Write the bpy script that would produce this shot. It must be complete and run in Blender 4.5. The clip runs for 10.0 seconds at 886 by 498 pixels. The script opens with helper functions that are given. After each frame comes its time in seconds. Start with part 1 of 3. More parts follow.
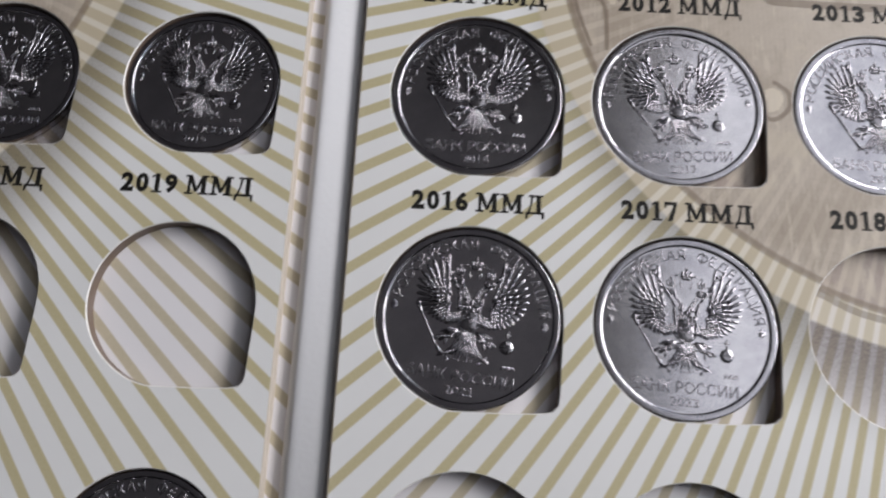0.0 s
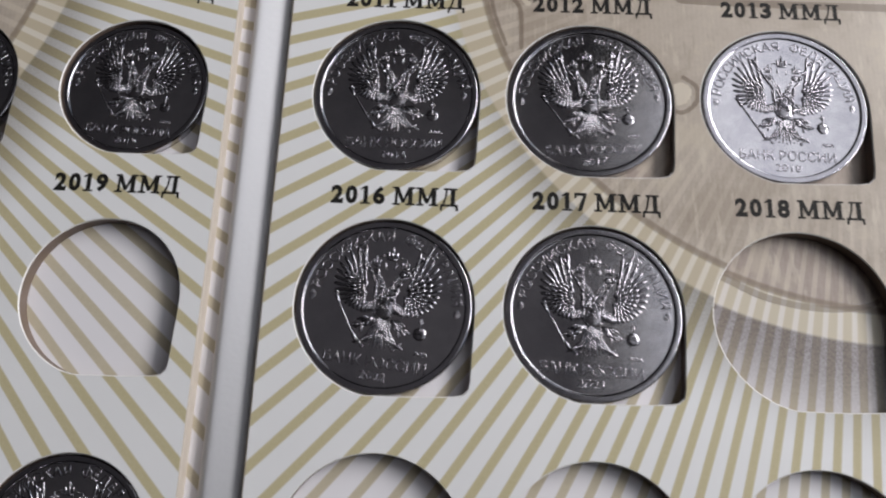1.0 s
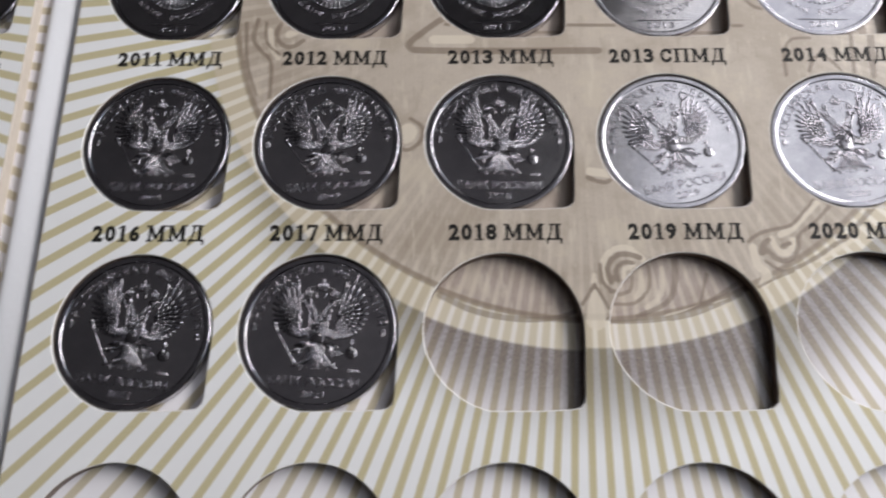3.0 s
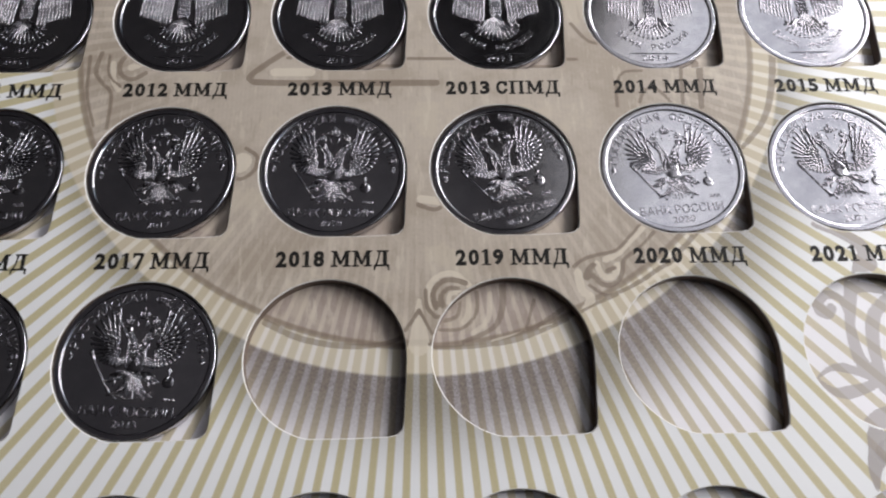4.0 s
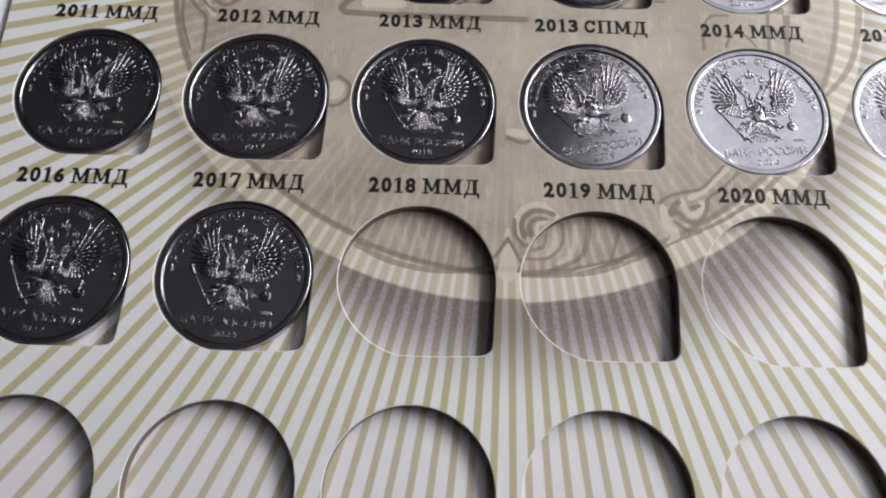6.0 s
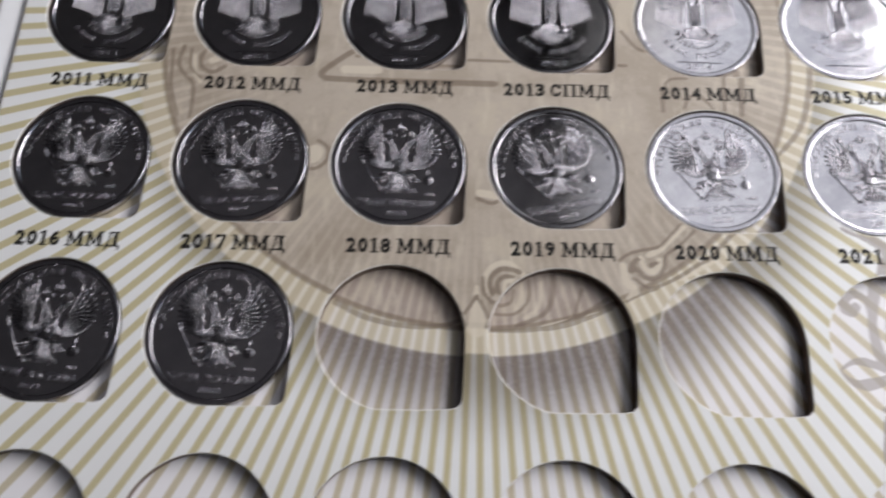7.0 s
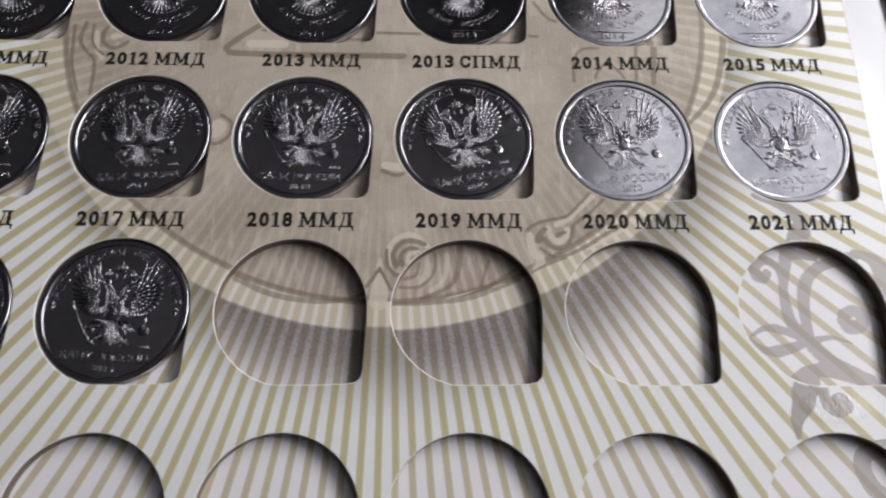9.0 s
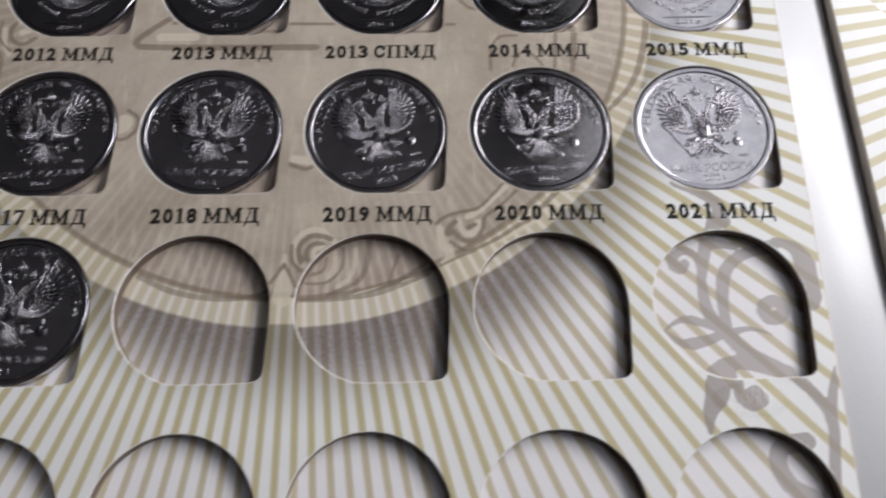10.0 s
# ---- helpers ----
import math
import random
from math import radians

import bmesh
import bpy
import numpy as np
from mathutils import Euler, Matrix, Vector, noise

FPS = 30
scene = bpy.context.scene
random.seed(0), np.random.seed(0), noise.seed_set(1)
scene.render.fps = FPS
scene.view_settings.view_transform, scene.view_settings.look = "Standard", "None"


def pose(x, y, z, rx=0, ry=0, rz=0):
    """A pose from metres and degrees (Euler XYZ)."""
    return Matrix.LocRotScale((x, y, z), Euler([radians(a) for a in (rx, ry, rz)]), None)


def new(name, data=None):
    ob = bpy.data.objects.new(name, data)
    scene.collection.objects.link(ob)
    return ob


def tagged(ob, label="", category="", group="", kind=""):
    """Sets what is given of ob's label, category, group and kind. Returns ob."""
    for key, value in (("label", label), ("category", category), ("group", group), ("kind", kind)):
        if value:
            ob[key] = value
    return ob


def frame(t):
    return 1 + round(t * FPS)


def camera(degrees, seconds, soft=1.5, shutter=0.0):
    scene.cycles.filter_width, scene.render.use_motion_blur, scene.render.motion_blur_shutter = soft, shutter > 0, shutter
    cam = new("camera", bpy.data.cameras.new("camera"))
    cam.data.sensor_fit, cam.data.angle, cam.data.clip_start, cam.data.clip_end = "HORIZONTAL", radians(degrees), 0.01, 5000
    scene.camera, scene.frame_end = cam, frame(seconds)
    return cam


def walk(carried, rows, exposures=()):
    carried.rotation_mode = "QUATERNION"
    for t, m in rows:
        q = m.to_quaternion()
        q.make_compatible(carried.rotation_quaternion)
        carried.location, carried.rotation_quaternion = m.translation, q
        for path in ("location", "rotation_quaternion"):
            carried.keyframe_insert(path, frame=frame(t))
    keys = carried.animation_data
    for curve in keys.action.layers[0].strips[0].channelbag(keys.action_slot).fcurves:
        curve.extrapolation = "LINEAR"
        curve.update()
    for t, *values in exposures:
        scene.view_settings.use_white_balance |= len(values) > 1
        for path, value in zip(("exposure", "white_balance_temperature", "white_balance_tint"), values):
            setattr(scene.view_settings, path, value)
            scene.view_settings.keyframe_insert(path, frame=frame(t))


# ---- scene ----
cam = camera(61.56, 10.0, soft=2.1, shutter=0.4)
PATH = [
    (0.0, pose(-0.00381, -0.04554, 0.09187, 14.485, -0.797, 2.702)),
    (0.2, pose(-0.00043, -0.04542, 0.09388, 14.858, -0.524, 2.305)),
    (0.5, pose(0.00225, -0.04815, 0.09411, 15.454, -0.150, 2.143)),
    (0.7, pose(0.00420, -0.04861, 0.09355, 15.420, -0.038, 2.181)),
    (1.0, pose(0.00879, -0.04916, 0.09481, 15.724, 0.243, 2.122)),
    (1.2, pose(0.01093, -0.05092, 0.09637, 15.744, 0.289, 2.143)),
    (1.5, pose(0.01447, -0.05125, 0.10183, 16.102, 0.260, 1.887)),
    (1.7, pose(0.01608, -0.05351, 0.10133, 16.068, 0.371, 2.014)),
    (2.0, pose(0.02301, -0.05219, 0.10469, 16.395, 0.739, 1.619)),
    (2.2, pose(0.02603, -0.05106, 0.10634, 16.473, 0.645, 1.302)),
    (2.5, pose(0.03468, -0.04827, 0.10730, 16.403, 0.620, 0.561)),
    (2.7, pose(0.03888, -0.05128, 0.10609, 16.877, 0.541, 0.365)),
    (3.0, pose(0.04702, -0.05165, 0.10691, 17.508, 0.785, 0.003)),
    (3.2, pose(0.05328, -0.05103, 0.10684, 17.973, 0.741, -0.703)),
    (4.3, pose(0.07129, -0.05765, 0.10334, 22.246, -0.874, -0.977)),
    (4.5, pose(0.07121, -0.05916, 0.09852, 19.059, -0.521, -0.307)),
    (4.8, pose(0.06903, -0.06471, 0.10072, 19.021, -0.584, 0.155)),
    (5.0, pose(0.06754, -0.06529, 0.10392, 19.191, -0.620, 0.546)),
    (5.2, pose(0.06391, -0.06470, 0.10570, 19.351, -0.820, 0.822)),
    (5.5, pose(0.06258, -0.06347, 0.10536, 19.530, -0.924, 0.958)),
    (5.7, pose(0.06065, -0.06315, 0.10553, 19.495, -0.722, 1.181)),
    (6.8, pose(0.05340, -0.05896, 0.11187, 19.080, -1.525, 1.881)),
    (7.0, pose(0.06155, -0.05758, 0.11527, 19.982, -0.820, 1.103)),
    (7.2, pose(0.06629, -0.06012, 0.11336, 20.473, -0.796, 0.640)),
    (7.5, pose(0.06750, -0.06110, 0.11260, 20.776, -0.901, 0.670)),
    (7.7, pose(0.06856, -0.05977, 0.11312, 20.619, -0.886, 0.419)),
    (8.0, pose(0.07394, -0.05703, 0.11152, 20.750, -1.227, -0.332)),
    (8.2, pose(0.07568, -0.05809, 0.11130, 20.843, -1.136, -0.463)),
    (8.5, pose(0.07520, -0.06107, 0.10964, 20.939, -1.281, -0.193)),
    (8.7, pose(0.07319, -0.06295, 0.10887, 20.666, -1.308, -0.004)),
    (9.0, pose(0.07564, -0.06179, 0.11124, 20.499, -1.168, -0.115)),
    (9.2, pose(0.08059, -0.06184, 0.11088, 20.839, -1.210, -0.427)),
    (9.5, pose(0.08446, -0.06249, 0.11168, 21.208, -1.075, -0.808)),
    (9.7, pose(0.08376, -0.06459, 0.10938, 21.043, -0.703, -0.688)),
    (10.0, pose(0.09164, -0.06134, 0.10841, 20.289, -0.189, -0.700)),
]
walk(cam, PATH, exposures=((0.0, -0.34), (1.2, -0.34), (2.0, -0.24), (3.0, -0.24), (4.5, -0.40), (5.5, -0.40), (7.5, -0.38), (8.5, -0.50), (10.0, -0.54)))

MM = 0.001

# ---- world, window light, exposure ----
world = bpy.data.worlds.new("world")
scene.world = world
world.use_nodes = True
wn = world.node_tree.nodes
sky = wn.new("ShaderNodeTexSky")
sky.sky_type = "NISHITA"
sky.sun_disc = False
sky.sun_elevation = radians(38)
sky.sun_rotation = radians(250)
world.node_tree.links.new(sky.outputs[0], wn["Background"].inputs[0])
wn["Background"].inputs[1].default_value = 0.10

WIN_X, WIN_Y0, WIN_Y1, WIN_Z0, WIN_Z1 = 0.40, -0.22, 0.90, 0.08, 1.74
# daylight in the opening: brightest low over the sill, dimmer towards the shaded head of the window
for z0, z1, y0, y1, power in ((0.20, 0.385, -0.04, 0.48, 6.3), (0.385, 0.80, WIN_Y0, WIN_Y1, 1.45), (0.80, 1.23, WIN_Y0, WIN_Y1, 1.9), (1.23, WIN_Z1, WIN_Y0, WIN_Y1, 1.0)):
    lamp = bpy.data.lights.new("window_light", "AREA")
    lamp.shape = "RECTANGLE"
    lamp.size, lamp.size_y = z1 - z0, y1 - y0
    lamp.energy = power
    lamp.color = (1.0, 0.972, 0.972)
    lamp_ob = new("window_light", lamp)
    mid_y = (y0 + y1) / 2
    lamp_ob.matrix_world = Matrix.Translation((WIN_X + 0.05, mid_y, (z0 + z1) / 2)) @ Matrix.Rotation(radians(90), 4, "Y")


# ---- node helpers ----
class Val:
    """A socket of a shader tree that can be reckoned with."""

    def __init__(self, tree, sock):
        self.tree, self.sock = tree, sock

    def op(self, kind, *others, clamp=False):
        n = self.tree.nodes.new("ShaderNodeMath")
        n.operation, n.use_clamp = kind, clamp
        for k, v in enumerate((self, *others)):
            if isinstance(v, Val):
                self.tree.links.new(v.sock, n.inputs[k])
            else:
                n.inputs[k].default_value = v
        return Val(self.tree, n.outputs[0])

    def __add__(self, o): return self.op("ADD", o)
    def __sub__(self, o): return self.op("SUBTRACT", o)
    def __mul__(self, o): return self.op("MULTIPLY", o)
    def __truediv__(self, o): return self.op("DIVIDE", o)
    def mag(self): return self.op("ABSOLUTE")
    def low(self, o): return self.op("MINIMUM", o)
    def high(self, o): return self.op("MAXIMUM", o)
    def flip(self): return (self * -1.0) + 1.0

    def below(self, edge, soft):
        """1 where the value is under edge, 0 over it, with a soft border."""
        n = self.tree.nodes.new("ShaderNodeMapRange")
        n.interpolation_type = "SMOOTHSTEP"
        self.tree.links.new(self.sock, n.inputs["Value"])
        for key, v in (("From Min", edge - soft), ("From Max", edge + soft), ("To Min", 1.0), ("To Max", 0.0)):
            n.inputs[key].default_value = v
        return Val(self.tree, n.outputs[0])


def hypot(a, b):
    return (a * a + b * b).op("SQRT")


def mixed(tree, fac, a, b):
    """Colour a to colour b by fac; colours are triples or sockets."""
    n = tree.nodes.new("ShaderNodeMix")
    n.data_type = "RGBA"
    if isinstance(fac, Val):
        tree.links.new(fac.sock, n.inputs[0])
    else:
        n.inputs[0].default_value = fac
    for k, c in ((6, a), (7, b)):
        if isinstance(c, tuple):
            n.inputs[k].default_value = (*c, 1)
        else:
            tree.links.new(c, n.inputs[k])
    return n.outputs[2]


def noise_val(tree, scale, detail=3.0, coord=None, rough=0.5):
    n = tree.nodes.new("ShaderNodeTexNoise")
    n.inputs["Scale"].default_value, n.inputs["Detail"].default_value, n.inputs["Roughness"].default_value = scale, detail, rough
    if coord is not None:
        tree.links.new(coord, n.inputs["Vector"])
    return Val(tree, n.outputs[0])


def material(name, color=(0.5, 0.5, 0.5), rough=0.5, metal=0.0):
    m = bpy.data.materials.new(name)
    m.use_nodes = True
    b = m.node_tree.nodes["Principled BSDF"]
    b.inputs["Base Color"].default_value = (*color, 1)
    b.inputs["Roughness"].default_value, b.inputs["Metallic"].default_value = rough, metal
    return m, m.node_tree, b


def bump(tree, bsdf, height, strength, distance):
    n = tree.nodes.new("ShaderNodeBump")
    n.inputs["Strength"].default_value, n.inputs["Distance"].default_value = strength, distance
    tree.links.new(height.sock, n.inputs["Height"])
    tree.links.new(n.outputs[0], bsdf.inputs["Normal"])


def position(tree):
    return tree.nodes.new("ShaderNodeNewGeometry").outputs["Position"]


# ---- printed card: rays, medallion with its rim and drop shadow, scrolls ----
RAY_STEP, RAY_Y, RAY_WIDE = 2.0, 33.0, 1.19
MED_Y, MED_R = 28.0, 61.8


# pen strokes: half width at the start and the end, then the points, in mm
# spiral at the foot of the medallion
SPIRAL_DARK = (
    (0.30, 0.45, (73.9, -20.2), (72.4, -20.2), (71.3, -21.4), (71.5, -22.9)), (0.42, 0.40, (75.0, -19.4), (73.4, -18.9), (71.5, -19.1), (70.1, -20.9), (70.5, -23.2)), (0.28, 0.35, (69.0, -20.4), (69.2, -23.0), (70.4, -24.6)),
    (0.35, 0.25, (70.8, -24.6), (72.7, -24.4), (73.9, -23.5), (74.1, -21.0)), (0.25, 0.32, (71.0, -26.0), (74.1, -25.9), (76.1, -24.3), (76.8, -22.4), (76.7, -19.6)),
    (0.30, 0.55, (74.5, -27.8), (77.7, -26.6), (79.7, -25.0), (80.6, -22.3), (80.7, -19.0)), (0.30, 0.38, (69.6, -28.7), (74.1, -28.7), (78.5, -28.3), (82.1, -27.3), (85.8, -25.5), (89.6, -23.0)),
    (0.45, 0.25, (79.4, -28.2), (83.0, -27.5), (86.8, -26.1), (90.4, -24.6)), (0.2, 0.3, (84.0, -26.0), (85.4, -21.5)),
)
# hook and bow on the medallion's rim
HOOK_DARK = (
    (0.32, 0.26, (91.5, -16.9), (93.2, -15.7), (95.6, -15.0), (97.9, -14.5), (99.4, -13.3), (102.6, -9.8)), (0.42, 0.30, (94.3, -18.4), (95.4, -19.7), (96.7, -20.0), (98.0, -19.3), (98.8, -17.8), (99.0, -16.4), (99.9, -15.3), (102.2, -13.6), (106.0, -9.6)),
    (0.60, 0.45, (93.3, -18.6), (93.8, -17.4), (94.5, -16.7)), (0.40, 0.30, (96.5, -17.7), (97.7, -17.2)),
    (0.26, 0.45, (93.6, -20.0), (96.1, -21.6), (98.4, -20.9), (101.7, -19.2), (104.1, -17.6), (106.5, -16.2), (108.6, -14.0), (112.0, -10.4)), (0.22, 0.30, (91.6, -24.3), (94.7, -22.7), (97.5, -21.5)),
)
EDGE_DARK = (
    (0.32, 0.25, (12.7, 21.9), (12.9, 19.0), (13.4, 14.1), (15.3, 8.3)), (0.40, 0.28, (14.6, 22.5), (14.1, 18.9), (15.5, 16.5), (17.3, 14.2), (17.5, 7.8)),
    (0.42, 0.42, (19.6, 22.6), (18.0, 20.6), (18.4, 18.2), (20.3, 17.2), (22.4, 18.4)), (0.25, 0.25, (16.0, 22.0), (16.4, 18.2), (18.6, 15.8)),
    (0.30, 0.25, (101.0, 11.3), (101.3, 15.5), (102.8, 17.9), (105.9, 18.2)), (0.28, 0.28, (104.8, 12.0), (106.0, 14.4), (108.1, 14.4), (110.3, 11.5)),
    (0.3, 0.3, (112.8, 22.0), (112.0, 11.5)), (0.65, 0.45, (116.0, 21.2), (115.0, 11.0)), (0.35, 0.3, (94.6, 28.0), (97.1, 24.5), (99.6, 23.7)),
)
FIELD_DARK = (
    (0.62, 0.45, (129.0, 23.5), (127.8, 16.6), (126.0, 10.7), (123.7, 6.7), (120.2, 3.0)),
    (0.55, 0.62, (46.5, 23.2), (41.8, 19.5), (40.0, 17.0), (45.1, 16.3), (71.0, 16.1)), (0.3, 0.3, (46.0, 21.3), (95.0, 20.6)),
    (0.55, 0.28, (45.0, -24.5), (50.0, -26.9), (56.0, -28.2), (61.5, -28.2), (65.5, -26.9), (68.0, -23.5)), (0.25, 0.25, (68.0, -23.5), (70.0, -27.3)),
    (0.32, 0.32, (37.6, -0.2), (39.8, -1.6), (42.0, 0.0), (42.2, 2.4), (40.4, 3.9)), (0.4, 0.3, (68.0, -6.4), (70.8, -7.2), (73.0, -5.2)),
)
RIM_LIGHT = (
    (0.45, 0.50, (75.6, -19.9), (73.6, -18.0), (71.5, -18.0), (69.8, -19.4), (69.2, -21.7), (69.6, -23.6)), (0.35, 0.35, (72.4, -22.8), (72.6, -21.2), (74.0, -20.8)), (0.55, 0.35, (74.8, -24.9), (75.4, -23.2), (75.4, -20.6)), (0.40, 0.40, (76.0, -26.6), (78.3, -24.4), (78.7, -20.4)),
    (0.50, 0.55, (96.4, -15.9), (98.3, -14.9), (99.8, -13.4), (103.8, -9.4)), (0.45, 0.55, (95.0, -16.4), (95.4, -17.9), (96.2, -18.8), (97.5, -18.4), (98.2, -16.8)), (0.60, 0.75, (92.0, -17.8), (92.4, -20.6), (93.6, -22.0), (92.9, -23.6)), (0.40, 0.45, (101.2, -19.9), (105.0, -17.9), (107.7, -16.2)),
)
FIELD_LIGHT = (
    (1.6, 0.3, (68.0, -28.8), (68.0, -22.0)), (1.5, 1.5, (39.6, 1.0), (40.0, 1.6)), (0.7, 0.7, (68.4, -5.4), (71.4, -5.8)), (0.7, 0.7, (20.0, 19.6), (20.8, 20.0)),
    (0.5, 0.5, (16.8, 20.4), (17.2, 17.4), (18.4, 15.2)), (0.7, 0.5, (88.0, -25.9), (79.0, -28.0)), (0.8, 0.8, (44.0, 18.4), (50.0, 18.4)),
)
# leaf flourish: stems with a curl, a pointed leaf and a bud
STEMS = (
    (0.6, 1.3, (129.6, -10.4), (133.0, -11.8), (135.9, -13.9), (136.6, -17.0)), (1.3, 0.75, (135.6, -16.6), (134.4, -19.6), (133.6, -22.6), (132.8, -25.9)), (0.75, 1.15, (132.8, -25.9), (132.8, -28.8), (133.2, -31.5), (134.9, -33.8)), (1.15, 1.3, (134.9, -33.8), (137.8, -37.4), (140.6, -39.2), (143.8, -41.0)),
    (0.75, 1.1, (135.8, -34.3), (135.6, -31.5), (135.7, -28.7), (136.2, -25.9)), (1.1, 0.8, (136.2, -25.9), (137.2, -24.0), (139.2, -22.3), (141.7, -21.4), (144.1, -21.2)), (1.0, 0.6, (134.5, -20.2), (136.4, -20.1), (138.8, -20.6)),
    (0.5, 0.75, (132.9, -24.6), (132.4, -22.3), (131.2, -21.3), (129.6, -21.3)), (0.8, 1.05, (129.6, -21.4), (128.6, -22.4), (128.9, -23.7)), (1.05, 0.8, (128.9, -23.7), (129.8, -24.2), (130.5, -23.4)),
)
LEAVES = (
    (0.15, 0.75, (126.2, -34.0), (128.4, -32.6), (130.4, -32.5)), (0.75, 0.5, (130.4, -32.5), (132.6, -33.2), (134.8, -34.3)), (0.2, 1.0, (126.2, -34.2), (128.3, -36.0), (130.3, -36.2)), (1.0, 0.6, (130.3, -36.2), (132.8, -35.6), (135.2, -34.7)),
    (0.6, 0.1, (136.6, -34.4), (139.3, -34.0), (142.4, -34.9)), (0.9, 1.1, (141.7, -30.3), (143.4, -29.6), (144.8, -30.3)), (1.1, 1.1, (144.8, -30.3), (144.3, -32.0), (142.4, -32.3), (141.7, -31.2)),
    (0.5, 1.9, (144.2, -20.4), (147.4, -22.0), (148.6, -25.2)), (1.9, 1.4, (148.6, -25.2), (148.8, -28.3), (148.2, -30.4)),
)
BUDS = (
    (1.2, 1.1, (143.8, -40.8), (140.5, -39.8), (137.1, -39.1), (134.4, -39.6)), (1.1, 1.9, (134.4, -39.6), (133.0, -41.0), (132.3, -42.9)), (1.9, 1.7, (132.3, -42.9), (131.9, -44.6)), (1.7, 0.25, (131.9, -44.6), (130.6, -47.0), (130.3, -49.8)),
    (0.75, 0.95, (135.4, -40.6), (135.2, -43.2), (135.6, -44.9)), (0.95, 1.2, (135.6, -44.9), (136.8, -45.6), (138.2, -45.0)), (1.2, 0.8, (138.2, -45.0), (137.6, -43.9), (136.8, -44.2)),
    (0.9, 0.8, (143.2, -41.2), (146.1, -44.2), (148.0, -48.0), (147.4, -53.3), (146.2, -60.0)), (0.5, 0.9, (150.2, -40.5), (148.9, -44.0), (147.9, -48.0)), (1.3, 1.3, (143.8, -51.0), (141.0, -51.6), (140.2, -54.0), (141.6, -57.0), (144.4, -58.6)),
)
DARK_PATHS = SPIRAL_DARK + HOOK_DARK + EDGE_DARK + FIELD_DARK
LIGHT_PATHS = RIM_LIGHT + FIELD_LIGHT
FLOWER_PATHS = STEMS + LEAVES + BUDS


def printed(name, cx, floor=False, creased=False, phase=0.06, ink=None):
    """Glossy printed card round a medallion centred at cx (mm)."""
    m, t, b = material(name, rough=0.32)
    pos = position(t)
    sep = t.nodes.new("ShaderNodeSeparateXYZ")
    t.links.new(pos, sep.inputs[0])
    x, y = Val(t, sep.outputs[0]) * 1000.0, Val(t, sep.outputs[1]) * 1000.0
    dx, dy = x - cx, y - MED_Y
    r = hypot(dx, dy + (dy - dy.mag()) * 0.0065)
    ang = ((dx - (0.25 if floor else 0.5)) * RAY_WIDE).op("ARCTAN2", (y - RAY_Y) * -1.0)
    ph = ((ang - radians(phase)) * (1 / radians(RAY_STEP)) + 200.5).op("FRACT")
    tri = (ph - 0.5).mag() * 2.0
    width = (r * 0.0 + 33.5) / r.high(30.0)
    ray = (tri - width).below(0.0, 0.07)
    gap = (tri - 0.62).below(0.0, 0.08).flip()
    grain = noise_val(t, 2600.0, 2.0, pos)
    cloud = noise_val(t, 60.0, 4.0, pos)
    white = mixed(t, cloud, (0.775, 0.78, 0.79), (0.855, 0.86, 0.865)) if not floor else mixed(t, cloud, (0.795, 0.78, 0.81), (0.86, 0.845, 0.875))
    gold = mixed(t, grain, (0.505, 0.447, 0.268), (0.59, 0.53, 0.345)) if not floor else mixed(t, grain, (0.52, 0.46, 0.335), (0.605, 0.545, 0.42))
    col = mixed(t, ray, white, gold)
    # drop shadow printed below the medallion
    r2 = hypot(dx - 3.0, dy + 9.5)
    shade = r2.below(60.8, 7.2) * r.below(MED_R - 0.2, 0.3).flip()
    dots = noise_val(t, 4600.0, 0.0, pos)
    shade = shade * (dots * 0.5 + 0.70) * (gap * -0.10 + 1.0)
    col = mixed(t, shade.op("MULTIPLY", 0.88 if floor else 0.80, clamp=True), col, (0.15, 0.122, 0.115) if floor else (0.16, 0.135, 0.10))
    # medallion
    fine = (x * 9.0 + cloud * 4.0).op("SINE") * 0.5 + 0.5
    tan_a, tan_b = ((0.385, 0.328, 0.270), (0.51, 0.443, 0.375)) if not floor else ((0.335, 0.275, 0.24), (0.455, 0.38, 0.335))
    tan = mixed(t, fine * 0.18 + grain * 0.82, tan_a, tan_b)
    tan = mixed(t, gap * (r.below(45.0, 13.0).flip()) * (0.50 if floor else 0.45), tan, (0.66, 0.59, 0.50))
    tan = mixed(t, r.below(38.0, 16.0) * 0.32, tan, (0.62, 0.555, 0.48))
    big = noise_val(t, 75.0, 5.0, pos, 0.65)
    tan = mixed(t, big.below(0.47, 0.07) * 0.30, tan, (0.24, 0.185, 0.125))
    tan = mixed(t, big.below(0.58, 0.04).flip() * 0.40, tan, (0.60, 0.53, 0.42))
    mv = t.nodes.new("ShaderNodeMapping")
    mv.inputs["Scale"].default_value = (1.0, 0.22, 1.0)
    mv.inputs["Rotation"].default_value = (0, 0, 0.9)
    t.links.new(pos, mv.inputs[0])
    vein = noise_val(t, 520.0, 4.0, mv.outputs[0], 0.65)
    tan = mixed(t, vein.below(0.60, 0.035).flip() * 0.38, tan, (0.66, 0.60, 0.50))
    tan = mixed(t, vein.below(0.38, 0.04) * 0.22, tan, (0.23, 0.18, 0.125))
    band = mixed(t, gap, (0.55, 0.48, 0.355), (0.71, 0.66, 0.57)) if not floor else mixed(t, gap, (0.60, 0.54, 0.42), (0.74, 0.70, 0.65))
    med = mixed(t, r.below(57.4, 0.25), band, tan)
    line = (r - 57.2).mag().below(0.5, 0.2)
